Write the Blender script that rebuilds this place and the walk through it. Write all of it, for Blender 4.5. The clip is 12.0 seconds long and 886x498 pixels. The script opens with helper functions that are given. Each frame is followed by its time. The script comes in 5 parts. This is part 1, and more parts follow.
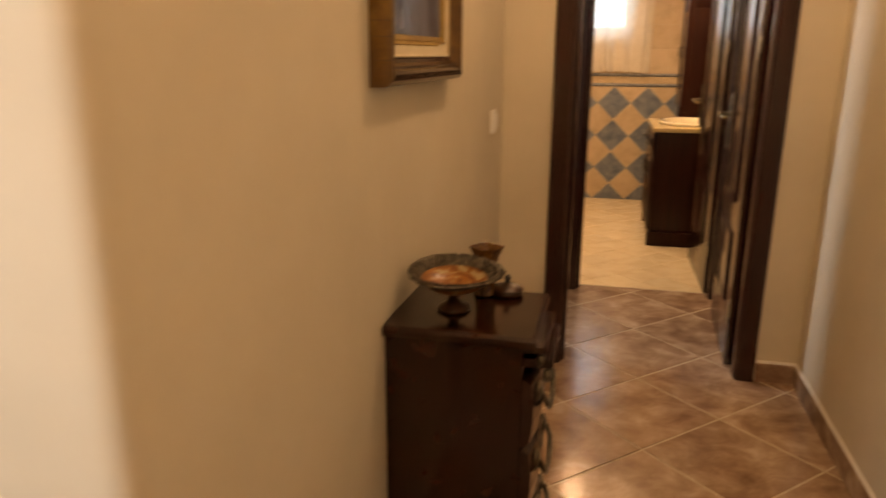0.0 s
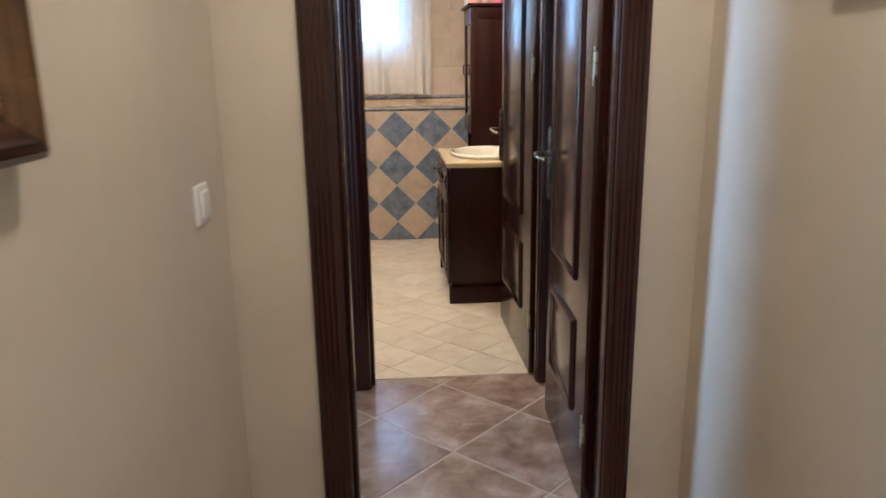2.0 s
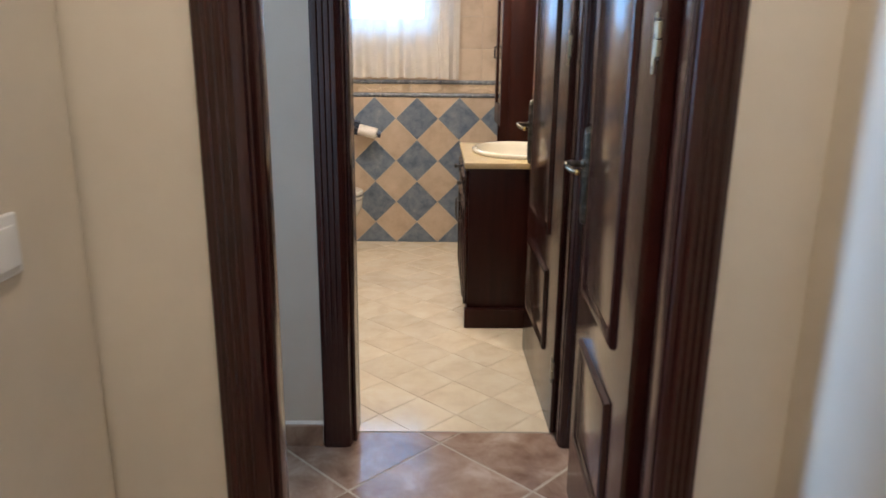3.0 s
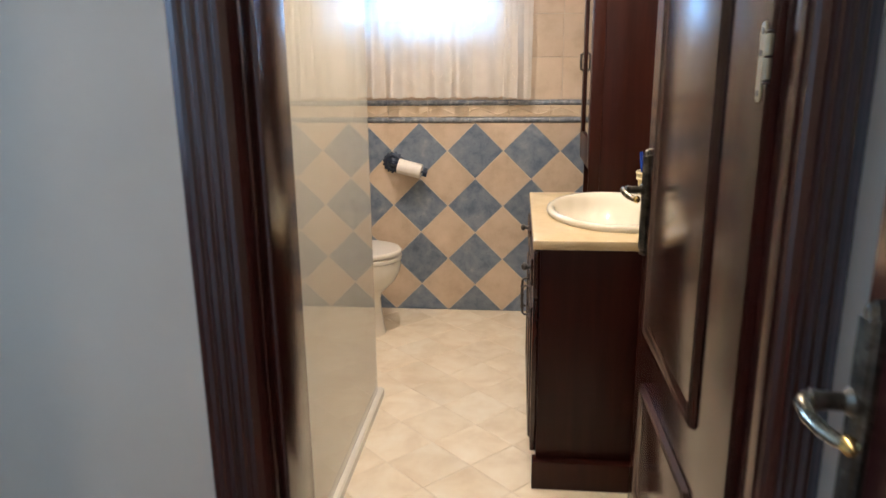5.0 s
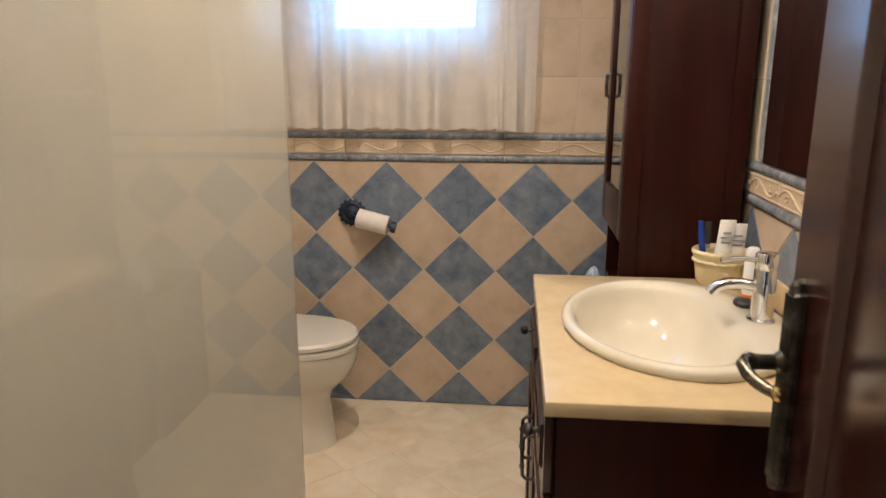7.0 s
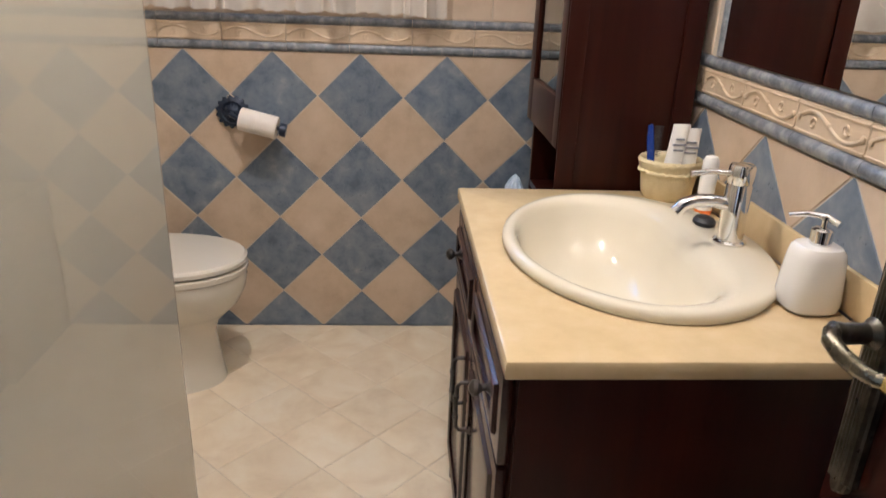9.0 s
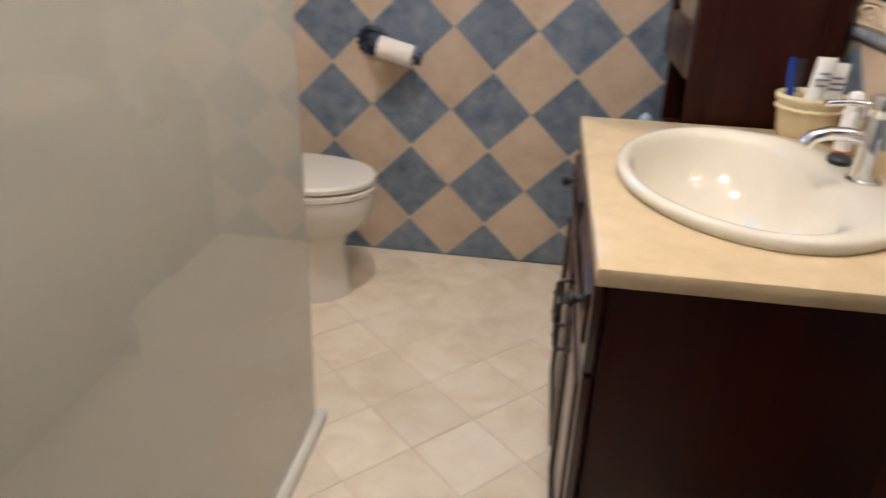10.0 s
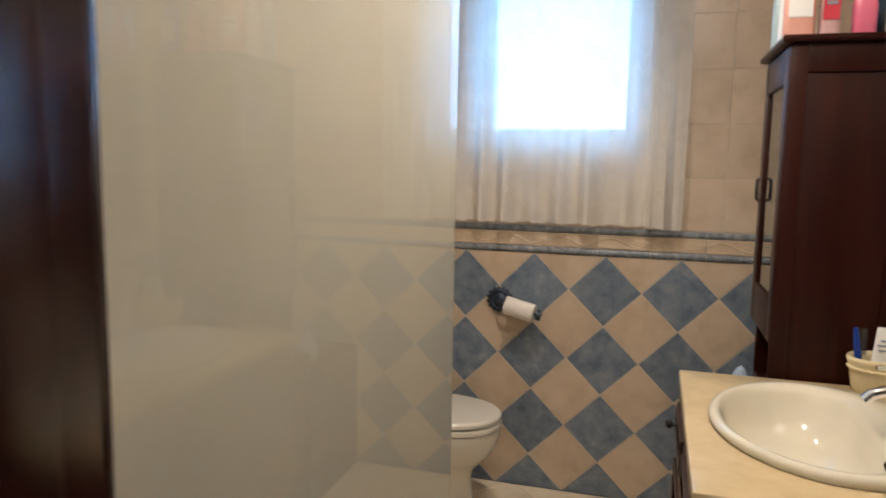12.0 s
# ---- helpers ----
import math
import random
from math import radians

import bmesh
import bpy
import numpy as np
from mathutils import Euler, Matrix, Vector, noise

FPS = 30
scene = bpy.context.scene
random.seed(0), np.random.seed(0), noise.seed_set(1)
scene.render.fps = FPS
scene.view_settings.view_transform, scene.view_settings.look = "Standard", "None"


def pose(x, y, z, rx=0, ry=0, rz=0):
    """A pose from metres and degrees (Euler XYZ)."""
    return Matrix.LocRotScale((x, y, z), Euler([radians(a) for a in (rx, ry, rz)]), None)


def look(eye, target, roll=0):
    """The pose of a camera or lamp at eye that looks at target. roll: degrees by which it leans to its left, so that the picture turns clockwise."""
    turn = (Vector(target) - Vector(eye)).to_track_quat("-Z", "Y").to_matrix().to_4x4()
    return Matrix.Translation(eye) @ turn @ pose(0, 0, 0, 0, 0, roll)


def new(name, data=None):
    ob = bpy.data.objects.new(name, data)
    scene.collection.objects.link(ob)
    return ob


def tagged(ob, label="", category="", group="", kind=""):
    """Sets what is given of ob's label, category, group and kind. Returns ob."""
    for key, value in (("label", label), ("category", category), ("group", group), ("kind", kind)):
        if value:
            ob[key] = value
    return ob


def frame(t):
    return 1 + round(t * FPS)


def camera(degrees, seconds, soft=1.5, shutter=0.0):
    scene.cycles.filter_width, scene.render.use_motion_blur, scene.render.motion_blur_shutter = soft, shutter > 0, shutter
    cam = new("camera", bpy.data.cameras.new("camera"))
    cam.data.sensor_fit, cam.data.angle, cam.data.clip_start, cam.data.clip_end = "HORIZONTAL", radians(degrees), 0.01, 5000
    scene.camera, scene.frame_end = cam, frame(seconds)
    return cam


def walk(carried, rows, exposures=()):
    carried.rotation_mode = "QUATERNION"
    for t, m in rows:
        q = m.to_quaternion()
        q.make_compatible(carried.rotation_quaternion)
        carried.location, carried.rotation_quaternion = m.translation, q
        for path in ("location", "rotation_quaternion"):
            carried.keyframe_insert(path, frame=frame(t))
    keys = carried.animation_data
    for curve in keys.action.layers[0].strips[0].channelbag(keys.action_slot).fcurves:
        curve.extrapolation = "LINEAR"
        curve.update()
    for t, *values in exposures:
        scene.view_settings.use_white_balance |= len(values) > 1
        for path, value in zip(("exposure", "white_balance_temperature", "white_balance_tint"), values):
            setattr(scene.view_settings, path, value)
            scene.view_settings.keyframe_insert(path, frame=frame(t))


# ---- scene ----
cam = camera(63.4, 12.0, shutter=0.5)
PATH = [
    (0, (-0.022, -6.61, 1.268), (-0.453, -4.729, 0.742), 0.3),
    (0.5, (-0.054, -6.38, 1.296), (-0.194, -4.45, 0.79), -0.1),
    (1, (-0.069, -6.135, 1.288), (-0.083, -4.194, 0.806), -0.4),
    (1.5, (-0.062, -5.845, 1.284), (-0.023, -3.9, 0.82), -0.6),
    (2, (-0.03, -5.519, 1.299), (0.103, -3.584, 0.812), -0.8),
    (2.5, (0.059, -5.199, 1.291), (0.18, -3.267, 0.787), 0.0),
    (3, (0.131, -4.891, 1.28), (0.152, -2.961, 0.754), 0.6),
    (3.5, (0.165, -4.556, 1.313), (0.104, -2.631, 0.773), 0.6),
    (5.5, (0.221, -3.399, 1.307), (0.009, -1.474, 0.808), -0.8),
    (6, (0.228, -3.169, 1.306), (0.024, -1.241, 0.817), -0.6),
    (6.5, (0.199, -2.935, 1.324), (0.011, -1.003, 0.842), -0.2),
    (7, (0.201, -2.724, 1.32), (0.012, -0.789, 0.848), 0.1),
    (7.5, (0.215, -2.565, 1.309), (0.111, -0.631, 0.808), -0.0),
    (9.5, (0.098, -2.425, 1.244), (0.255, -0.604, 0.434), 2.8),
    (10, (0.167, -2.489, 1.221), (-0.062, -0.699, 0.358), 2.2),
    (10.5, (0.187, -2.549, 1.228), (-0.318, -0.767, 0.474), 0.7),
    (11, (0.18, -2.651, 1.283), (-0.348, -0.791, 0.774), 0.2),
    (11.5, (0.166, -2.768, 1.332), (-0.295, -0.851, 0.999), 0.7),
    (12, (0.176, -2.886, 1.36), (-0.385, -0.982, 1.117), 1.0),
]
walk(cam, [(t, look(eye, target, roll)) for t, eye, target, roll in PATH],
     [(0.0, -0.08, 20500, 30), (0.5, 0.07, 13600, 26), (1.0, 0.2, 8000, 16), (1.6, 0.2, 6350, 12), (3.0, 0.28, 6300, 10), (3.5, 0.35, 6300, 10), (5.5, 0.46, 6350, 11), (6.0, 0.44, 6250, 11), (6.5, 0.18, 6500, 11), (7.0, 0.0, 6500, 11), (7.5, -0.18, 6500, 11), (9.5, 0.15, 5700, 11), (10.5, 0.1, 5700, 11), (11.0, 0.05, 5400, 11), (11.5, -0.12, 6000, 9), (12.0, -0.24, 6300, 8)])

# ---- world, lamps, daylight ----
world = bpy.data.worlds.new("sky")
scene.world = world
world.use_nodes = True
_n = world.node_tree
_sky = _n.nodes.new("ShaderNodeTexSky")
_sky.sky_type = "NISHITA"
_sky.sun_disc = False
_sky.sun_elevation = radians(48)
_sky.sun_rotation = radians(120)
_n.links.new(_sky.outputs["Color"], _n.nodes["Background"].inputs["Color"])
_n.nodes["Background"].inputs["Strength"].default_value = 0.15


def lamp(name, kind, m, power, color, size=0.1, size_y=None, spread=None):
    d = bpy.data.lights.new(name, kind)
    d.energy, d.color = power, color
    if kind == "AREA":
        d.shape, d.size, d.size_y = "RECTANGLE", size, size_y or size
        if spread:
            d.spread = radians(spread)
    elif kind == "SUN":
        d.angle = radians(size)
    else:
        d.shadow_soft_size = size
        if kind == "SPOT":
            d.spot_size, d.spot_blend = radians(spread), 0.75
    ob = new(name, d)
    ob.matrix_world = m
    return ob


WARM, HALL_WARM, COOL = (1.0, 0.87, 0.76), (1.0, 0.905, 0.835), (0.60, 0.79, 1.0)
lamp("sun", "SUN", look((0, 0, 5), (-2.5, 1.5, 1.2)), 3.0, (1.0, 0.95, 0.88), 0.5)
lamp("unseen_bathroom_bulb", "SPOT", pose(-0.14, -1.08, 2.38), 58, WARM, 0.03, spread=132)
# second bulb, unseen and supposed, set near the door to brighten the floor
lamp("unseen_bathroom_bulb", "POINT", pose(0.22, -1.80, 2.32), 29, WARM, 0.05)
lamp("unseen_hall_bulb", "POINT", pose(0.16, -4.62, 2.38), 18, HALL_WARM, 0.05)
# rear fill bulb, out of view and added to lighten the left wall
lamp("unseen_hall_bulb", "POINT", pose(0.15, -7.0, 2.38), 22, HALL_WARM, 0.05)
lamp("lobby_daylight", "AREA", look((-1.93, -2.97, 1.62), (0.7, -4.1, 1.15)), 19, (0.36, 0.60, 1.0), 0.56, 1.36, 80)
lamp("bathroom_daylight", "AREA", look((-0.22, 0.215, 1.80), (-0.22, -1.0, 1.55)), 12, (0.20, 0.49, 1.0), 0.6, 0.6)
lamp("side_room_daylight", "AREA", look((-2.15, -7.6, 1.55), (-0.5, -6.3, 1.2)), 20, (0.47, 0.68, 1.0), 0.9, 1.2, 80)


# ---- materials ----
def nodes_of(name):
    m = bpy.data.materials.new(name)
    m.use_nodes = True
    t = m.node_tree
    return m, t, t.nodes["Principled BSDF"], t.links


def ramp(t, stops):
    r = t.nodes.new("ShaderNodeValToRGB")
    e = r.color_ramp.elements
    e[0].position, e[0].color = stops[0][0], (*stops[0][1], 1)
    e[1].position, e[1].color = stops[-1][0], (*stops[-1][1], 1)
    for p, c in stops[1:-1]:
        x = e.new(p)
        x.color = (*c, 1)
    return r


def noise_tex(t, scale, detail=4, rough=0.55, stretch=(1, 1, 1), distortion=0.0, shift_random=False):
    co = t.nodes.new("ShaderNodeTexCoord")
    mp = t.nodes.new("ShaderNodeMapping")
    mp.inputs["Scale"].default_value = stretch
    t.links.new(co.outputs["Object"], mp.inputs["Vector"])
    if shift_random:
        oi = t.nodes.new("ShaderNodeObjectInfo")
        mu = t.nodes.new("ShaderNodeVectorMath")
        mu.operation = "SCALE"
        mu.inputs[0].default_value = (37.0, 19.0, 53.0)
        t.links.new(oi.outputs["Random"], mu.inputs["Scale"])
        t.links.new(mu.outputs["Vector"], mp.inputs["Location"])
    n = t.nodes.new("ShaderNodeTexNoise")
    n.inputs["Scale"].default_value, n.inputs["Detail"].default_value = scale, detail
    n.inputs["Roughness"].default_value, n.inputs["Distortion"].default_value = rough, distortion
    t.links.new(mp.outputs["Vector"], n.inputs["Vector"])
    return n


def bump(t, b, source, strength, distance=0.01):
    k = t.nodes.new("ShaderNodeBump")
    k.inputs["Strength"].default_value, k.inputs["Distance"].default_value = strength, distance
    t.links.new(source, k.inputs["Height"])
    t.links.new(k.outputs["Normal"], b.inputs["Normal"])
    return k


def surface(name, stops, scale=8, rough=0.5, detail=5, stretch=(1, 1, 1), grain=60, grain_strength=0.1, metal=0.0,
            coat=0.0, coat_rough=0.08, vary=0.0, distortion=0.0, spec=0.5, rough_var=0.08):
    """Two scales of variation: colour by a broad noise, relief and gloss by a fine one."""
    m, t, b, L = nodes_of(name)
    n1 = noise_tex(t, scale, detail, 0.6, stretch, distortion, vary > 0)
    r = ramp(t, stops)
    L.new(n1.outputs["Fac"], r.inputs["Fac"])
    col = r.outputs["Color"]
    if vary > 0:
        oi = t.nodes.new("ShaderNodeObjectInfo")
        mr = t.nodes.new("ShaderNodeMapRange")
        mr.inputs["To Min"].default_value, mr.inputs["To Max"].default_value = 1 - vary, 1 + vary
        L.new(oi.outputs["Random"], mr.inputs["Value"])
        hs = t.nodes.new("ShaderNodeHueSaturation")
        L.new(mr.outputs["Result"], hs.inputs["Value"])
        L.new(col, hs.inputs["Color"])
        col = hs.outputs["Color"]
    L.new(col, b.inputs["Base Color"])
    n2 = noise_tex(t, grain, 3, 0.6, stretch)
    mr2 = t.nodes.new("ShaderNodeMapRange")
    mr2.inputs["To Min"].default_value, mr2.inputs["To Max"].default_value = max(0.02, rough - rough_var), rough + rough_var
    L.new(n2.outputs["Fac"], mr2.inputs["Value"])
    L.new(mr2.outputs["Result"], b.inputs["Roughness"])
    if grain_strength:
        bump(t, b, n2.outputs["Fac"], grain_strength, 0.004)
    b.inputs["Metallic"].default_value = metal
    b.inputs["Coat Weight"].default_value, b.inputs["Coat Roughness"].default_value = coat, coat_rough
    b.inputs["Specular IOR Level"].default_value = spec
    return m


PLASTER = surface("cream_plaster", [(0.3, (0.60, 0.53, 0.42)), (0.7, (0.66, 0.585, 0.47))], 3, 0.75, 6, grain=160, grain_strength=0.08)
# the hall's paint again, darkened and warmed to offset the blue lobby lamp
LOBBY_PLASTER = surface("toned_down_plaster", [(0.3, (0.51, 0.455, 0.385)), (0.7, (0.57, 0.51, 0.435))], 3, 0.75, 6, grain=160, grain_strength=0.08)
CEILING = surface("ceiling_paint", [(0.3, (0.76, 0.74, 0.70)), (0.7, (0.80, 0.78, 0.74))], 2, 0.85, grain=120, grain_strength=0.15)
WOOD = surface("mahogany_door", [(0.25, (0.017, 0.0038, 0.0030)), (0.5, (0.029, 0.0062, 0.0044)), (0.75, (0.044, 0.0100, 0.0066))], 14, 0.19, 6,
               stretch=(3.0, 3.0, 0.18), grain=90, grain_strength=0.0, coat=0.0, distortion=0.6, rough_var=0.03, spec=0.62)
CABINET = surface("mahogany_cabinet", [(0.25, (0.0145, 0.0025, 0.0014)), (0.5, (0.0235, 0.0042, 0.0021)), (0.75, (0.034, 0.0067, 0.0032))], 11, 0.34, 6,
                  stretch=(2.4, 2.4, 0.16), grain=80, grain_strength=0.02, coat=0.0, distortion=0.7, rough_var=0.04, spec=0.20)
CHEST_WOOD = surface("walnut_chest", [(0.25, (0.0125, 0.0030, 0.0013)), (0.5, (0.021, 0.0052, 0.0021)), (0.75, (0.034, 0.0092, 0.0040))], 12, 0.16, 6,
                     stretch=(1.5, 0.25, 1.5), grain=80, grain_strength=0.04, coat=0.0, distortion=0.5, spec=0.42)
GROUT_LIGHT = surface("pale_grout", [(0.3, (0.52, 0.44, 0.35)), (0.7, (0.60, 0.52, 0.42))], 20, 0.85, grain=200, grain_strength=0.2)
GROUT_HALL = surface("cream_grout", [(0.3, (0.40, 0.31, 0.22)), (0.7, (0.52, 0.42, 0.31))], 20, 0.85, grain=200, grain_strength=0.2)
GROUT_FLOOR = surface("cream_floor_grout", [(0.3, (0.60, 0.49, 0.35)), (0.7, (0.70, 0.59, 0.44))], 20, 0.6, grain=120, grain_strength=0.2)
TILE_BLUE = surface("blue_tile", [(0.28, (0.085, 0.115, 0.165)), (0.45, (0.15, 0.185, 0.235)), (0.6, (0.20, 0.235, 0.275)), (0.75, (0.30, 0.32, 0.34))],
                    17, 0.30, 7, grain=40, grain_strength=0.12, vary=0.08, distortion=0.3)
TILE_BEIGE = surface("beige_tile", [(0.28, (0.46, 0.345, 0.235)), (0.5, (0.56, 0.435, 0.31)), (0.75, (0.63, 0.50, 0.37))],
                     9, 0.32, 6, grain=35, grain_strength=0.14, vary=0.05)
TILE_UPPER = surface("beige_wall_tile", [(0.28, (0.48, 0.37, 0.26)), (0.5, (0.57, 0.45, 0.33)), (0.75, (0.62, 0.50, 0.38))],
                     9, 0.35, 6, grain=35, grain_strength=0.16, vary=0.05)
TILE_FLOOR = surface("cream_floor_tile", [(0.28, (0.70, 0.565, 0.39)), (0.5, (0.79, 0.67, 0.485)), (0.72, (0.85, 0.76, 0.59))],
                     7, 0.10, 6, grain=18, grain_strength=0.2, vary=0.045, distortion=0.4)
TILE_HALL = surface("terracotta_tile", [(0.30, (0.19, 0.108, 0.068)), (0.44, (0.29, 0.18, 0.122)), (0.56, (0.38, 0.26, 0.187)), (0.68, (0.51, 0.385, 0.295))],
                    7.5, 0.17, 9, grain=18, grain_strength=0.05, vary=0.08, distortion=0.35, rough_var=0.05)
RELIEF = surface("relief_tile", [(0.3, (0.56, 0.43, 0.29)), (0.7, (0.66, 0.53, 0.38))], 25, 0.4, grain=60, grain_strength=0.1)
PENCIL = surface("grey_blue_moulding", [(0.3, (0.10, 0.115, 0.14)), (0.5, (0.20, 0.215, 0.235)), (0.7, (0.37, 0.37, 0.37))], 40, 0.35, 6, grain=80, grain_strength=0.15)
CERAMIC = surface("white_ceramic", [(0.3, (0.71, 0.66, 0.55)), (0.7, (0.74, 0.69, 0.58))], 3, 0.1, grain=20, grain_strength=0.0, coat=0.5, coat_rough=0.03, rough_var=0.02)
WHITE_GLAZE = surface("white_glaze", [(0.3, (0.76, 0.74, 0.69)), (0.7, (0.80, 0.78, 0.73))], 3, 0.18, grain=30, grain_strength=0.02, coat=0.4, rough_var=0.03)
BASIN_WHITE = surface("ivory_ceramic", [(0.3, (0.69, 0.63, 0.49)), (0.7, (0.72, 0.66, 0.52))], 3, 0.08, grain=20, grain_strength=0.0, coat=0.6, coat_rough=0.03, rough_var=0.02)
COUNTER = surface("cream_marble_top", [(0.3, (0.555, 0.425, 0.235)), (0.5, (0.595, 0.455, 0.255)), (0.7, (0.625, 0.485, 0.285))], 22, 0.22, 7, grain=120, grain_strength=0.03, coat=0.2)
CHROME = surface("chrome", [(0.3, (0.80, 0.80, 0.80)), (0.7, (0.86, 0.86, 0.86))], 10, 0.08, grain=30, grain_strength=0.0, metal=1.0, rough_var=0.02)
BRONZE = surface("antique_bronze", [(0.3, (0.05, 0.045, 0.035)), (0.5, (0.10, 0.09, 0.07)), (0.75, (0.24, 0.215, 0.165))], 40, 0.30, 6, grain=120, grain_strength=0.15, metal=0.9)
AGED_BRONZE = surface("rubbed_bronze", [(0.3, (0.13, 0.115, 0.085)), (0.6, (0.30, 0.27, 0.20)), (0.75, (0.46, 0.41, 0.30))], 40, 0.26, 6, grain=120, grain_strength=0.12, metal=0.95)
BRASS = surface("worn_brass", [(0.3, (0.50, 0.36, 0.12)), (0.7, (0.72, 0.55, 0.22))], 30, 0.22, grain=80, grain_strength=0.08, metal=1.0)
STEEL = surface("brassed_steel", [(0.3, (0.26, 0.225, 0.145)), (0.7, (0.36, 0.315, 0.21))], 20, 0.45, grain=80, grain_strength=0.05, metal=0.5)
IRON = surface("dark_iron", [(0.3, (0.010, 0.016, 0.032)), (0.7, (0.03, 0.045, 0.075))], 40, 0.4, grain=100, grain_strength=0.2, metal=0.3)
PEWTER = surface("dark_pewter", [(0.3, (0.05, 0.048, 0.045)), (0.7, (0.15, 0.14, 0.13))], 40, 0.35, grain=100, grain_strength=0.15, metal=0.8)
WHITE_PLASTIC = surface("white_plastic", [(0.3, (0.78, 0.77, 0.73)), (0.7, (0.82, 0.81, 0.78))], 4, 0.35, grain=60, grain_strength=0.03)
PAPER = surface("toilet_paper", [(0.3, (0.78, 0.72, 0.64)), (0.7, (0.84, 0.79, 0.71))], 30, 0.9, grain=150, grain_strength=0.3)
GILT = surface("gilded_frame", [(0.25, (0.050, 0.019, 0.0036)), (0.5, (0.125, 0.056, 0.010)), (0.75, (0.22, 0.115, 0.026))], 16, 0.36, 7, stretch=(1, 1, 1), grain=60,
               grain_strength=0.25, metal=0.25, coat=0.3)
FRAME_DARK = surface("frame_brown", [(0.3, (0.024, 0.0085, 0.004)), (0.7, (0.042, 0.015, 0.007))], 6, 0.22, grain=60, grain_strength=0.05, coat=0.25)
CRACKLE = surface("aged_varnish", [(0.3, (0.05, 0.022, 0.008)), (0.7, (0.09, 0.042, 0.014))], 14, 0.4)
FRAME_GOLD = surface("antique_gold", [(0.3, (0.30, 0.19, 0.08)), (0.7, (0.48, 0.33, 0.15))], 30, 0.35, grain=90, grain_strength=0.2, metal=0.5)
MAT_BOARD = surface("ivory_liner", [(0.3, (0.58, 0.50, 0.36)), (0.7, (0.66, 0.57, 0.42))], 40, 0.8, grain=200, grain_strength=0.2)
THREAD = surface("cream_thread", [(0.3, (0.74, 0.68, 0.58)), (0.7, (0.82, 0.76, 0.66))], 30, 0.6, grain=200, grain_strength=0.1)
WATER_GREY = surface("grey_paint", [(0.3, (0.20, 0.21, 0.26)), (0.7, (0.30, 0.31, 0.36))], 40, 0.5)
BLUSH = surface("blush_plastic", [(0.3, (0.58, 0.36, 0.34)), (0.7, (0.64, 0.42, 0.40))], 6, 0.25, grain=60, grain_strength=0.0)
TEAL = surface("pale_teal_plastic", [(0.3, (0.42, 0.54, 0.54)), (0.7, (0.48, 0.60, 0.60))], 6, 0.3, grain=60, grain_strength=0.0)
SLATE = surface("slate_plastic", [(0.3, (0.04, 0.07, 0.09)), (0.7, (0.06, 0.10, 0.12))], 6, 0.3, grain=60, grain_strength=0.0)
BAG = surface("thin_blue_plastic", [(0.3, (0.34, 0.45, 0.58)), (0.7, (0.52, 0.62, 0.72))], 40, 0.18, grain=90, grain_strength=0.4)
CAULK = surface("white_caulk", [(0.3, (0.62, 0.58, 0.52)), (0.7, (0.70, 0.66, 0.60))], 20, 0.5, grain=120, grain_strength=0.1)
KNIT = surface("cream_knit", [(0.3, (0.66, 0.56, 0.33)), (0.7, (0.76, 0.66, 0.42))], 30, 0.9, grain=220, grain_strength=0.6)
RUBBER = surface("black_rubber", [(0.3, (0.012, 0.012, 0.013)), (0.7, (0.022, 0.022, 0.024))], 10, 0.5, grain=60, grain_strength=0.05)
BLACK_LACQUER = surface("black_lacquer", [(0.3, (0.012, 0.011, 0.011)), (0.7, (0.024, 0.022, 0.022))], 10, 0.3, grain=60, grain_strength=0.05)
BRUSH_BLUE = surface("blue_plastic", [(0.3, (0.01, 0.04, 0.26)), (0.7, (0.015, 0.055, 0.32))], 6, 0.25, grain=60, grain_strength=0.0)
ORANGE = surface("orange_plastic", [(0.3, (0.75, 0.16, 0.03)), (0.7, (0.82, 0.20, 0.04))], 6, 0.35, grain=60, grain_strength=0.0)
PINK = surface("pink_plastic", [(0.3, (0.62, 0.12, 0.20)), (0.7, (0.70, 0.16, 0.25))], 6, 0.3, grain=60, grain_strength=0.0)
PEACH = surface("peach_plastic", [(0.3, (0.72, 0.36, 0.28)), (0.7, (0.78, 0.42, 0.34))], 6, 0.3, grain=60, grain_strength=0.0)
RED = surface("red_plastic", [(0.3, (0.50, 0.03, 0.05)), (0.7, (0.58, 0.04, 0.07))], 6, 0.3, grain=60, grain_strength=0.0)
DEEP_BLUE = surface("blue_bottle_plastic", [(0.3, (0.02, 0.10, 0.42)), (0.7, (0.03, 0.13, 0.48))], 6, 0.25, grain=60, grain_strength=0.0)
INK = surface("grey_print", [(0.3, (0.20, 0.22, 0.26)), (0.7, (0.26, 0.28, 0.32))], 20, 0.5, grain=60, grain_strength=0.0)
PVC = surface("white_window_frame", [(0.3, (0.76, 0.76, 0.75)), (0.7, (0.80, 0.80, 0.79))], 3, 0.35, grain=60, grain_strength=0.03)
VASE_AMBER = surface("amber_onyx", [(0.25, (0.018, 0.006, 0.003)), (0.45, (0.065, 0.023, 0.007)), (0.58, (0.15, 0.060, 0.016)), (0.70, (0.36, 0.23, 0.11))], 26, 0.22, 8,
                     grain=60, grain_strength=0.1, coat=0.1, distortion=1.4)
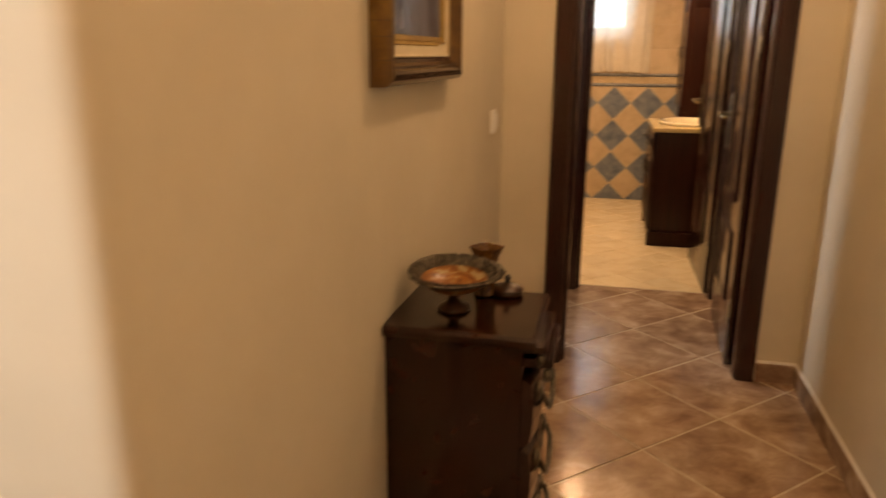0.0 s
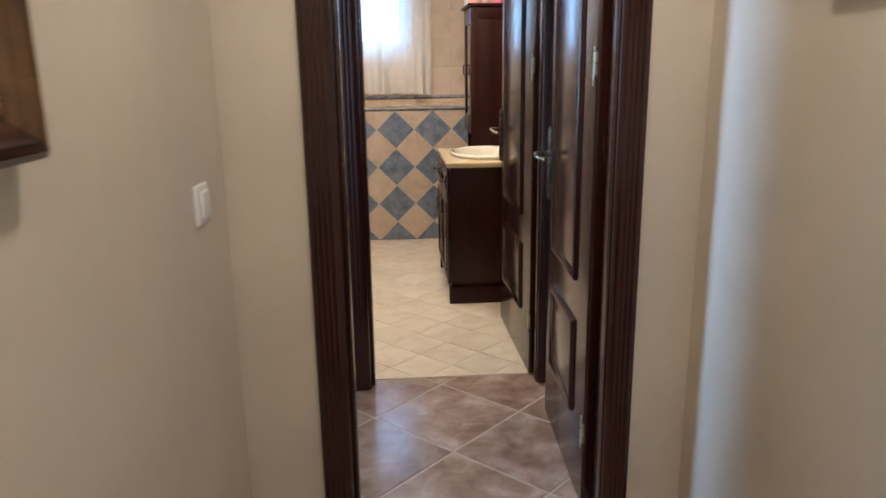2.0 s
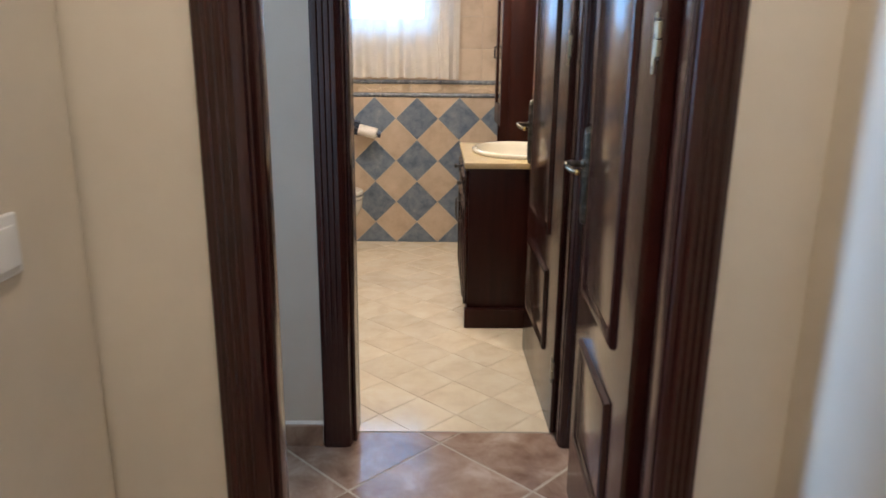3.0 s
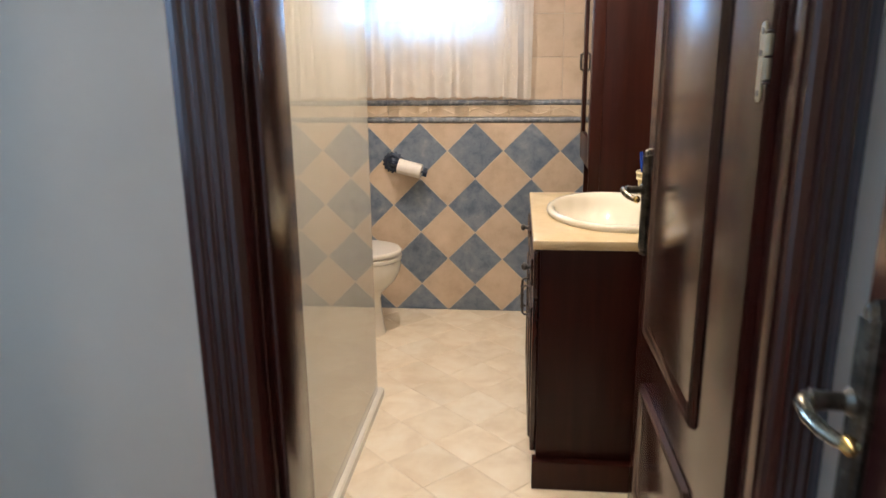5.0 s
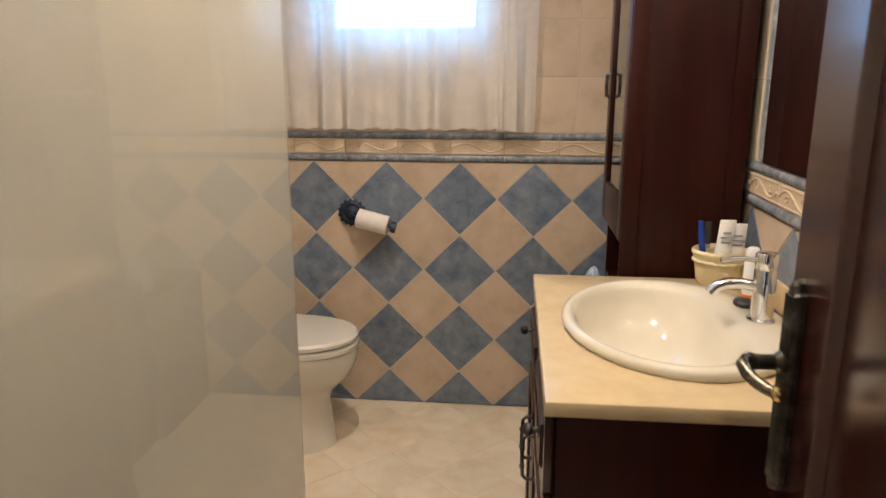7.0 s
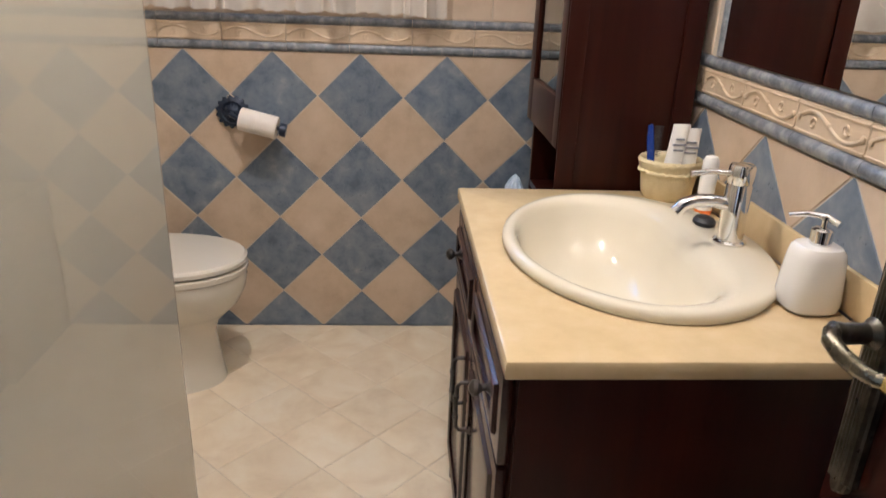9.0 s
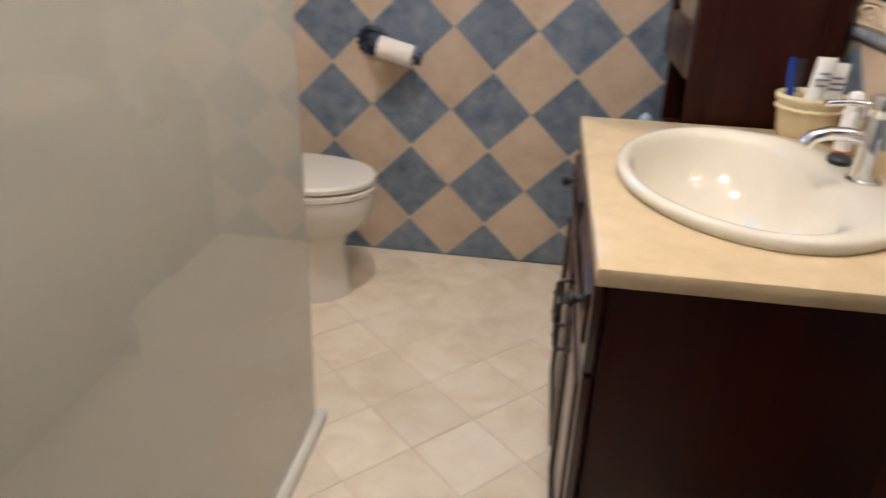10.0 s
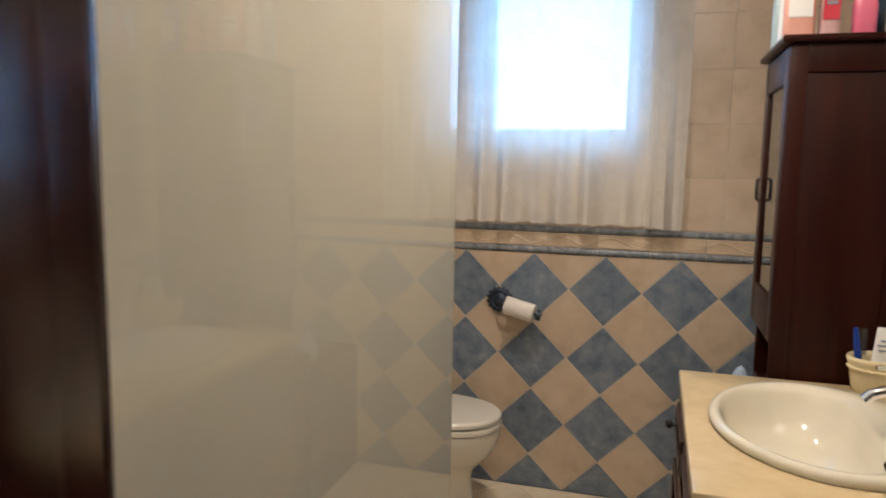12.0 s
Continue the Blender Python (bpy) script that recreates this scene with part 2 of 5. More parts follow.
BOWL_AMBER = surface("amber_glaze", [(0.25, (0.07, 0.018, 0.005)), (0.42, (0.17, 0.045, 0.008)), (0.52, (0.30, 0.11, 0.022)), (0.585, (0.42, 0.31, 0.18))], 15, 0.34, 6, grain=60, grain_strength=0.3,
                     coat=0.15, distortion=1.6)
# dark brown of the jar; on the bowl's foot it paints the shade
DARK_ONYX_FOOT_SHADE = surface("dark_onyx_foot_shade", [(0.25, (0.010, 0.004, 0.002)), (0.5, (0.035, 0.011, 0.004)), (0.75, (0.09, 0.030, 0.009))], 22, 0.36, 7, distortion=1.2, spec=0.35)
BOWL_SILVER = surface("tarnished_silver", [(0.25, (0.022, 0.017, 0.012)), (0.5, (0.08, 0.065, 0.048)), (0.75, (0.23, 0.195, 0.15))], 55, 0.32, 7, grain=140, grain_strength=0.5, metal=0.6)


def mirror_material():
    m, t, b, L = nodes_of("mirror_silver")
    b.inputs["Base Color"].default_value = (0.88, 0.89, 0.88, 1)
    b.inputs["Metallic"].default_value, b.inputs["Roughness"].default_value = 1.0, 0.01
    return m


def glass_material(name="clear_glass", tint=(0.97, 0.99, 0.98), ior=1.45):
    m, t, b, L = nodes_of(name)
    b.inputs["Base Color"].default_value = (*tint, 1)
    b.inputs["Transmission Weight"].default_value = 1.0
    b.inputs["Roughness"].default_value, b.inputs["IOR"].default_value = 0.0, ior
    return m


def frosted_material():
    """Milky etched layer behind the polished face: scatters light back and through."""
    m, t, b, L = nodes_of("etched_film")
    n = noise_tex(t, 2.0, 3)
    r = ramp(t, [(0.3, (0.72, 0.695, 0.595)), (0.7, (0.76, 0.735, 0.635))])
    L.new(n.outputs["Fac"], r.inputs["Fac"])
    L.new(r.outputs["Color"], b.inputs["Base Color"])
    b.inputs["Roughness"].default_value, b.inputs["Specular IOR Level"].default_value = 0.6, 0.0
    tl = t.nodes.new("ShaderNodeBsdfTranslucent")
    L.new(r.outputs["Color"], tl.inputs["Color"])
    mix = t.nodes.new("ShaderNodeMixShader")
    mix.inputs["Fac"].default_value = 0.52
    L.new(b.outputs["BSDF"], mix.inputs[1])
    L.new(tl.outputs["BSDF"], mix.inputs[2])
    L.new(mix.outputs["Shader"], t.nodes["Material Output"].inputs["Surface"])
    return m


def sheer_material():
    m, t, b, L = nodes_of("sheer_cotton")
    n = noise_tex(t, 7.0, 4, distortion=1.5)
    w = noise_tex(t, 260, 2)
    r = ramp(t, [(0.3, (0.80, 0.755, 0.675)), (0.7, (0.88, 0.835, 0.755))])
    L.new(n.outputs["Fac"], r.inputs["Fac"])
    L.new(r.outputs["Color"], b.inputs["Base Color"])
    b.inputs["Roughness"].default_value = 0.9
    bump(t, b, w.outputs["Fac"], 0.3, 0.002)
    tl = t.nodes.new("ShaderNodeBsdfTranslucent")
    L.new(r.outputs["Color"], tl.inputs["Color"])
    tp = t.nodes.new("ShaderNodeBsdfTransparent")
    m1 = t.nodes.new("ShaderNodeMixShader")
    m1.inputs["Fac"].default_value = 0.28
    L.new(b.outputs["BSDF"], m1.inputs[1])
    L.new(tl.outputs["BSDF"], m1.inputs[2])
    m2 = t.nodes.new("ShaderNodeMixShader")
    m2.inputs["Fac"].default_value = 0.24
    L.new(m1.outputs["Shader"], m2.inputs[1])
    L.new(tp.outputs["BSDF"], m2.inputs[2])
    L.new(m2.outputs["Shader"], t.nodes["Material Output"].inputs["Surface"])
    return m


def painting_material():
    """Loose oil painting: dusky blue ground with pale and red vertical dabs."""
    m, t, b, L = nodes_of("oil_painting")
    n = noise_tex(t, 9.0, 6, 0.6, (1, 1.0, 0.45), 0.8)
    r = ramp(t, [(0.2, (0.02, 0.024, 0.042)), (0.42, (0.06, 0.07, 0.115)), (0.55, (0.14, 0.165, 0.235)), (0.66, (0.13, 0.07, 0.085)), (0.76, (0.26, 0.26, 0.29))])
    L.new(n.outputs["Fac"], r.inputs["Fac"])
    L.new(r.outputs["Color"], b.inputs["Base Color"])
    b.inputs["Roughness"].default_value = 0.5
    b.inputs["Coat Weight"].default_value, b.inputs["Coat Roughness"].default_value = 1.0, 0.06
    return m


MIRROR, GLASS, FROSTED, SHEER, PAINTING = mirror_material(), glass_material(), frosted_material(), sheer_material(), painting_material()
SCREEN_GLASS = glass_material("screen_glass", (0.98, 0.99, 0.97), 1.31)
CAB_GLASS = glass_material("cabinet_glass", (0.75, 0.85, 0.85))


# ---- mesh helpers ----
ORIGIN = {}


def thing(name, base, label, category, group="", kind=""):
    ob = new(name)
    ob.location = base
    ob.empty_display_size = 0.05
    ORIGIN[ob] = Vector(base)
    return tagged(ob, label, category, group, kind)


def mesh_from(bm, name, mat, smooth=False, shift=Vector((0, 0, 0))):
    if shift.length > 0:
        bmesh.ops.translate(bm, verts=bm.verts[:], vec=-shift)
    bmesh.ops.recalc_face_normals(bm, faces=bm.faces[:])
    me = bpy.data.meshes.new(name)
    bm.to_mesh(me)
    bm.free()
    me.materials.append(mat)
    if smooth:
        me.shade_smooth()
        me.set_sharp_from_angle(angle=radians(38))
    return me


def part(name, bm, mat, parent, label="", smooth=True):
    """One mesh, given in world coordinates, under a thing or a part."""
    base = ORIGIN.get(parent, Vector((0, 0, 0)))
    ob = new(name, mesh_from(bm, name, mat, smooth, base))
    ob.parent = parent
    ORIGIN[ob] = base
    if label:
        tagged(ob, label)
    return ob


def single(name, bm, mat, label, category, kind="", smooth=True, group=""):
    ob = new(name, mesh_from(bm, name, mat, smooth))
    ORIGIN[ob] = Vector((0, 0, 0))
    return tagged(ob, label, category, group, kind)


def box(bm, x0, x1, y0, y1, z0, z1, bev=0.0, seg=2):
    r = bmesh.ops.create_cube(bm, size=1.0)
    vs = r["verts"]
    for v in vs:
        v.co = Vector(((x0 + x1) / 2 + v.co.x * (x1 - x0), (y0 + y1) / 2 + v.co.y * (y1 - y0), (z0 + z1) / 2 + v.co.z * (z1 - z0)))
    if bev > 0:
        es = list({e for v in vs for e in v.link_edges})
        bmesh.ops.bevel(bm, geom=es, offset=bev, segments=seg, affect="EDGES", profile=0.6)
    return bm


def boxm(x0, x1, y0, y1, z0, z1, bev=0.0, seg=2):
    return box(bmesh.new(), x0, x1, y0, y1, z0, z1, bev, seg)


def rings(bm, loops, cap0=True, cap1=True, closed=True):
    """Skin a list of vertex rings of one length."""
    vs = [[bm.verts.new(p) for p in l] for l in loops]
    n = len(vs[0])
    for a, b in zip(vs, vs[1:]):
        for i in range(n if closed else n - 1):
            j = (i + 1) % n
            bm.faces.new((a[i], a[j], b[j], b[i]))
    if cap0 and closed:
        bm.faces.new(vs[0])
    if cap1 and closed:
        bm.faces.new(vs[-1])
    return bm


def lathe(bm, center, profile, n=32, sx=1.0, sy=1.0, axis="z", cap0=True, cap1=True, wobble=None):
    """Turn (radius, height) pairs about an axis through center."""
    c = Vector(center)
    loops = []
    for k, (r, h) in enumerate(profile):
        l = []
        for i in range(n):
            a = 2 * math.pi * i / n
            q = r * (wobble(a, k) if wobble else 1.0)
            u, v = q * math.cos(a) * sx, q * math.sin(a) * sy
            l.append(c + (Vector((u, v, h)) if axis == "z" else Vector((h, u, v)) if axis == "x" else Vector((u, h, v))))
        loops.append(l)
    return rings(bm, loops, cap0, cap1)


def tube(bm, pts, r, n=10, taper=None):
    """A round bar along points."""
    pts = [Vector(p) for p in pts]
    loops, up = [], None
    for i, p in enumerate(pts):
        d = (pts[min(i + 1, len(pts) - 1)] - pts[max(i - 1, 0)]).normalized()
        if up is None:
            up = d.orthogonal().normalized()
        else:
            up = (up - d * up.dot(d)).normalized()
        s = d.cross(up)
        q = r * (taper(i / (len(pts) - 1)) if taper else 1)
        loops.append([p + (up * math.cos(2 * math.pi * k / n) + s * math.sin(2 * math.pi * k / n)) * q for k in range(n)])
    return rings(bm, loops)


def arc(c, r, a0, a1, n, ax1, ax2):
    c, ax1, ax2 = Vector(c), Vector(ax1), Vector(ax2)
    return [c + ax1 * (r * math.cos(radians(a0 + (a1 - a0) * i / n))) + ax2 * (r * math.sin(radians(a0 + (a1 - a0) * i / n))) for i in range(n + 1)]


def profile_run(bm, pts2d, start, end, out):
    """Sweep a closed 2D outline (out from the wall, up) straight from start to end."""
    s, e, o, up = Vector(start), Vector(end), Vector(out), Vector((0, 0, 1))
    return rings(bm, [[p + o * a + up * b for a, b in pts2d] for p in (s, e)])


def clip_poly(poly, axis, limit, keep_less):
    res = []
    for i in range(len(poly)):
        a, b = poly[i], poly[(i + 1) % len(poly)]
        ia = (a[axis] <= limit) if keep_less else (a[axis] >= limit)
        ib = (b[axis] <= limit) if keep_less else (b[axis] >= limit)
        if ia:
            res.append(a)
        if ia != ib:
            f = (limit - a[axis]) / (b[axis] - a[axis])
            res.append((a[0] + f * (b[0] - a[0]), a[1] + f * (b[1] - a[1])))
    return res


def clip_rect(poly, u0, u1, v0, v1):
    for ax, lim, less in ((0, u0, False), (0, u1, True), (1, v0, False), (1, v1, True)):
        poly = clip_poly(poly, ax, lim, less)
        if len(poly) < 3:
            return []
    area = abs(sum(p[0] * q[1] - q[0] * p[1] for p, q in zip(poly, poly[1:] + poly[:1]))) / 2
    return poly if area > 0.0004 else []


def tile_mesh(name, poly, mat, thick, to3d, gap):
    """A tile with a small rounded arris, its joint taken off all round."""
    cx, cy = sum(p[0] for p in poly) / len(poly), sum(p[1] for p in poly) / len(poly)

    def shrunk(d):
        n, res = len(poly), []
        for i in range(n):
            p0, p1, p2 = Vector(poly[i - 1]), Vector(poly[i]), Vector(poly[(i + 1) % n])
            d1, d2 = (p1 - p0).normalized(), (p2 - p1).normalized()
            n1, n2 = Vector((-d1.y, d1.x)), Vector((-d2.y, d2.x))
            if n1.dot(Vector((cx, cy)) - p1) < 0:
                n1 = -n1
            if n2.dot(Vector((cx, cy)) - p1) < 0:
                n2 = -n2
            m = n1 + n2
            k = m.dot(n1)
            res.append(p1 + m * (d / k if k > 0.3 else d))
        return res
    bm = bmesh.new()
    rings(bm, [[to3d(p[0], p[1], h) for p in shrunk(d)] for d, h in ((gap / 2, 0.0), (gap / 2, thick - 0.0016), (gap / 2 + 0.0018, thick))])
    return mesh_from(bm, name, mat)


def lay_tiles(parent, name, mat_of, anchor, diag, region, thick, plane, gap=0.003, jitter=0.0006):
    """Diamond tiles over a rectangle; plane maps (u, v, out) to the world. Whole tiles share one mesh for each colour."""
    u0, u1, v0, v1 = region
    h = diag / 2
    rnd, shared = random.Random(7), {}
    for j in range(math.floor((v0 - anchor[1]) / h) - 2, math.ceil((v1 - anchor[1]) / h) + 3):
        for i in range(math.floor((u0 - anchor[0]) / h) - 2, math.ceil((u1 - anchor[0]) / h) + 3):
            if (i + j) % 2:
                continue
            cu, cv = anchor[0] + i * h, anchor[1] + j * h
            full = [(cu - h, cv), (cu, cv - h), (cu + h, cv), (cu, cv + h)]
            poly = clip_rect(full, u0, u1, v0, v1)
            if not poly:
                continue
            mat = mat_of(i, j)
            lift = rnd.uniform(-jitter, jitter)
            at = plane(cu, cv, lift)
            if len(poly) == 4 and all(abs(a[0] - b[0]) + abs(a[1] - b[1]) < 1e-6 for a, b in zip(sorted(poly), sorted(full))):
                if mat not in shared:
                    o = plane(0, 0, 0)
                    shared[mat] = tile_mesh(name, [(-h, 0), (0, -h), (h, 0), (0, h)], mat, thick, lambda u, v, w: plane(u, v, w) - o, gap)
                me = shared[mat]
            else:
                o2 = plane(cu, cv, 0)
                me = tile_mesh(name, poly, mat, thick, lambda u, v, w: plane(u, v, w) - o2, gap)
            ob = new(name, me)
            ob.location = at
            ob.parent = parent


def square_tiles(parent, name, mat, u_lines, v_lines, thick, plane, gap=0.003, skip=None):
    rnd = random.Random(11)
    shared = {}
    for a, b in zip(u_lines, u_lines[1:]):
        for c, d in zip(v_lines, v_lines[1:]):
            pieces = [(a, b, c, d)]
            if skip and a < skip[1] and b > skip[0] and c < skip[3] and d > skip[2]:
                pieces = []
                lo, hi = max(a, skip[0]), min(b, skip[1])
                if a < skip[0]:
                    pieces.append((a, skip[0], c, d))
                if b > skip[1]:
                    pieces.append((skip[1], b, c, d))
                if c < skip[2]:
                    pieces.append((lo, hi, c, skip[2]))
                if d > skip[3]:
                    pieces.append((lo, hi, skip[3], d))
            for p in pieces:
                w, hgt = p[1] - p[0], p[3] - p[2]
                if w < 0.012 or hgt < 0.012:
                    continue
                key = (round(w, 4), round(hgt, 4))
                if key not in shared:
                    o = plane(0, 0, 0)
                    shared[key] = tile_mesh(name, [(0, 0), (w, 0), (w, hgt), (0, hgt)], mat, thick, lambda u, v, q: plane(u, v, q) - o, gap)
                ob = new(name, shared[key])
                ob.location = plane(p[0], p[2], rnd.uniform(-0.0006, 0.0006))
                ob.parent = parent


def wall_with_hole(x0, x1, y0, y1, z1, hx0, hx1, hz0, hz1, z0=0.0):
    """A wall along x with one opening through it, as four butted blocks in one mesh."""
    bm = bmesh.new()
    box(bm, x0, hx0, y0, y1, z0, z1)
    box(bm, hx1, x1, y0, y1, z0, z1)
    if hz1 < z1:
        box(bm, hx0, hx1, y0, y1, hz1, z1)
    if hz0 > z0:
        box(bm, hx0, hx1, y0, y1, z0, hz0)
    return bm


# ---- plan ----
D = 0.285                      # diagonal of a wall tile
RIGHT, LEFT = 0.815, -1.05
DOOR_B0, DOOR_B1 = -2.72, -2.535    # bathroom door wall
DOOR_H0, DOOR_H1 = -3.737, -3.62    # hall door wall
HALL_L, HALL_R = -0.434, 0.762
TOP = 2.45
# the left hall wall runs slightly out of square from its corner with the end wall
SKEW = Matrix.Translation((HALL_L, DOOR_H0, 0)) @ Matrix.Rotation(radians(-1.6), 4, "Z") @ Matrix.Translation((-HALL_L, -DOOR_H0, 0))


def skewed(ob):
    ob.matrix_world = SKEW @ ob.matrix_basis
    return ob


# ---- structure: bathroom ----
WIN = (-0.56, 0.11, 1.42, 2.12)
wall_back = single("wall_back", wall_with_hole(-1.25, 1.0, 0.0018, 0.26, TOP, WIN[0], WIN[1], WIN[2], WIN[3]), GROUT_LIGHT,
                   "bathroom wall with blue and beige diamond tiles", "wall", "structure", False)
wall_right = single("wall_right", boxm(RIGHT + 0.0018, RIGHT + 0.2, DOOR_B1, 0.0018, 0, TOP), GROUT_LIGHT,
                    "tiled bathroom wall with a mirror above the washbasin", "wall", "structure", False)
wall_left = single("wall_left", boxm(LEFT - 0.2, LEFT, DOOR_B1, 0.0018, 0, TOP), TILE_UPPER, "plain beige tiled shower wall", "wall", "structure", False)
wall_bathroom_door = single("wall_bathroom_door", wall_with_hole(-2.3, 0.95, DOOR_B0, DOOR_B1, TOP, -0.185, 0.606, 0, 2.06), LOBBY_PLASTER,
                            "toned-down plaster wall round the bathroom door", "wall", "structure", False)
floor_bathroom = single("floor_bathroom", boxm(LEFT - 0.2, RIGHT + 0.2, -2.632, 0.0018, -0.12, -0.0022), GROUT_FLOOR,
                        "cream square floor tiles laid diagonally", "floor", "structure", False)
single("ceiling_bathroom", boxm(LEFT - 0.2, RIGHT + 0.2, DOOR_B1, 0.26, TOP, TOP + 0.1), CEILING, "white painted bathroom ceiling", "ceiling", "structure", False)

# ---- structure: lobby and hall ----
skewed(single("wall_hall_left", boxm(HALL_L - 0.34, HALL_L, -6.02, DOOR_H0, 0, TOP, 0.055, 8), PLASTER, "cream plastered hall wall with a rounded end", "wall", "structure"))
single("wall_hall_left_rear", boxm(HALL_L - 0.18, HALL_L - 0.06, -8.6, -7.1, 0, TOP), PLASTER, "cream plastered hall wall", "wall", "structure", False)
single("wall_hall_lintel", boxm(HALL_L - 0.18, HALL_L - 0.04, -7.1, -6.05, 2.06, TOP), PLASTER, "cream plaster above the side opening", "wall", "structure", False)
single("wall_hall_right", boxm(HALL_R, HALL_R + 0.15, -8.6, DOOR_H0, 0, TOP), PLASTER, "cream plastered hall wall", "wall", "structure", False)
single("wall_hall_end", wall_with_hole(-2.3, HALL_R + 0.15, DOOR_H0, DOOR_H1, TOP, -0.20, 0.57, 0, 2.06), PLASTER,
       "cream plastered wall round the hall door", "wall", "structure", False)
single("wall_hall_rear", boxm(HALL_L - 0.12, HALL_R + 0.15, -8.7, -8.6, 0, TOP), PLASTER, "cream plastered wall closing the hall", "wall", "structure", False)
single("wall_lobby_right", boxm(0.70, 0.85, DOOR_H1, DOOR_B0, 0, TOP), LOBBY_PLASTER, "toned-down plaster lobby wall", "wall", "structure", False)
bm = bmesh.new()
for a in ((DOOR_H1, -3.32), (-2.72, -2.70)):
    box(bm, -2.15, -2.0, a[0], a[1], 0, TOP)
box(bm, -2.15, -2.0, -3.32, -2.72, 0, 0.9)
box(bm, -2.15, -2.0, -3.32, -2.72, 2.34, TOP)
single("wall_lobby_left", bm, LOBBY_PLASTER, "toned-down plaster lobby wall with a bright window", "wall", "structure", False)
single("floor_hall", boxm(-2.3, HALL_R + 0.15, -8.7, -2.632, -0.12, -0.0012), GROUT_HALL, "brown stone-look tiles laid diagonally with cream joints", "floor", "structure", False)
floor_hall = bpy.data.objects["floor_hall"]
single("ceiling_hall", boxm(HALL_L - 0.12, HALL_R + 0.15, -8.7, DOOR_H0, TOP, TOP + 0.1), CEILING, "white painted hall ceiling", "ceiling", "structure", False)
single("ceiling_lobby", boxm(-2.3, 0.95, DOOR_H0, DOOR_B1, TOP, TOP + 0.1), CEILING, "white painted lobby ceiling", "ceiling", "structure", False)
# side room that the daylight comes from
bm = bmesh.new()
box(bm, -2.6, HALL_L - 0.12, -5.5, -5.4, 0, TOP)
box(bm, -2.6, HALL_L - 0.12, -8.7, -8.6, 0, TOP)
box(bm, -2.6, -2.5, -8.6, -5.5, 0, 0.9)
box(bm, -2.6, -2.5, -8.6, -8.2, 0.9, TOP)
box(bm, -2.6, -2.5, -7.0, -5.5, 0.9, TOP)
box(bm, -2.6, -2.5, -8.2, -7.0, 2.15, TOP)
single("wall_side_room", bm, LOBBY_PLASTER, "toned-down plaster walls of the side room", "wall", "structure", False)
single("ceiling_side_room", boxm(-2.6, HALL_L - 0.12, -8.7, -5.4, TOP, TOP + 0.1), CEILING, "white ceiling of the side room", "ceiling", "structure", False)
single("floor_side_room", boxm(-2.6, -2.3, -8.7, -5.4, -0.12, 0.0), TILE_HALL, "brown tiled floor of the side room", "floor", "structure", False)
single("ground", boxm(-60, 60, -60, 60, -0.5, -0.3), surface("dry_ground", [(0.3, (0.22, 0.19, 0.14)), (0.7, (0.32, 0.28, 0.21))], 0.5, 0.9),
       "dry pale ground outside the house", "ground", "structure", False)

# skirting tiles
SKIRT = [(0, 0), (0.011, 0), (0.011, 0.074), (0.007, 0.080), (0, 0.080)]


def skirting(name, start, end, out):
    s, e = Vector(start), Vector(end)
    run = new(name)
    run.location = s
    ORIGIN[run] = s
    tagged(run, "brown tiled skirting with a pale top joint", "skirting", "", "structure")
    n = max(1, round((e - s).length / 0.41))
    d = (e - s) / n
    u = d.normalized()
    for i in range(n):
        part("skirting_tile", profile_run(bmesh.new(), SKIRT, s + d * i + u * 0.0015, s + d * (i + 1) - u * 0.0015, out), TILE_HALL, run, smooth=False)
    part("top_joint", profile_run(bmesh.new(), [(0, 0.0802), (0.0095, 0.0802), (0.004, 0.087), (0, 0.089)], s, e, out), CAULK, run, smooth=False)
    return run


skirting("baseboard_hall_right", (HALL_R, -8.55, 0), (HALL_R, DOOR_H0 - 0.012, 0), (-1, 0, 0))
skewed(skirting("baseboard_hall_left", (HALL_L, -5.96, 0), (HALL_L, DOOR_H0 - 0.012, 0), (1, 0, 0)))
skirting("baseboard_end_right", (0.610, DOOR_H0, 0), (HALL_R - 0.0, DOOR_H0, 0), (0, -1, 0))
skirting("baseboard_end_left", (HALL_L + 0.0, DOOR_H0, 0), (-0.252, DOOR_H0, 0), (0, -1, 0))
skirting("baseboard_lobby", (-1.99, DOOR_B0, 0), (-0.240, DOOR_B0, 0), (0, -1, 0))


# ---- doors ----
def casing_outline(w):
    """Fluted architrave: distance out from the wall against its width."""
    pts = [(0.0, 0.0), (0.0, 0.010), (0.004, 0.016)]
    n = 4
    for i in range(n):
        a = 0.010 + (w - 0.022) * i / n
        b = (w - 0.022) / n
        pts += [(a, 0.0186), (a + b * 0.25, 0.0205), (a + b * 0.65, 0.0205), (a + b * 0.9, 0.0186)]
    return pts + [(w - 0.008, 0.016), (w - 0.002, 0.012), (w, 0.006), (w, 0.0)]


def casing_leg(xo, xi, y, z1, out):
    """An upright of the architrave from its outer edge xo to its inner edge xi."""
    s = 1 if xi > xo else -1
    o = casing_outline(abs(xi - xo))
    return rings(bmesh.new(), [[(xo + s * u, y + out * v, z) for u, v in o] for z in (0.0, z1)])


def casing_head(x0, x1, y, z0, w, out):
    o = casing_outline(w)
    return rings(bmesh.new(), [[(x, y + out * v, z0 + w - u) for u, v in o] for x in (x0, x1)])


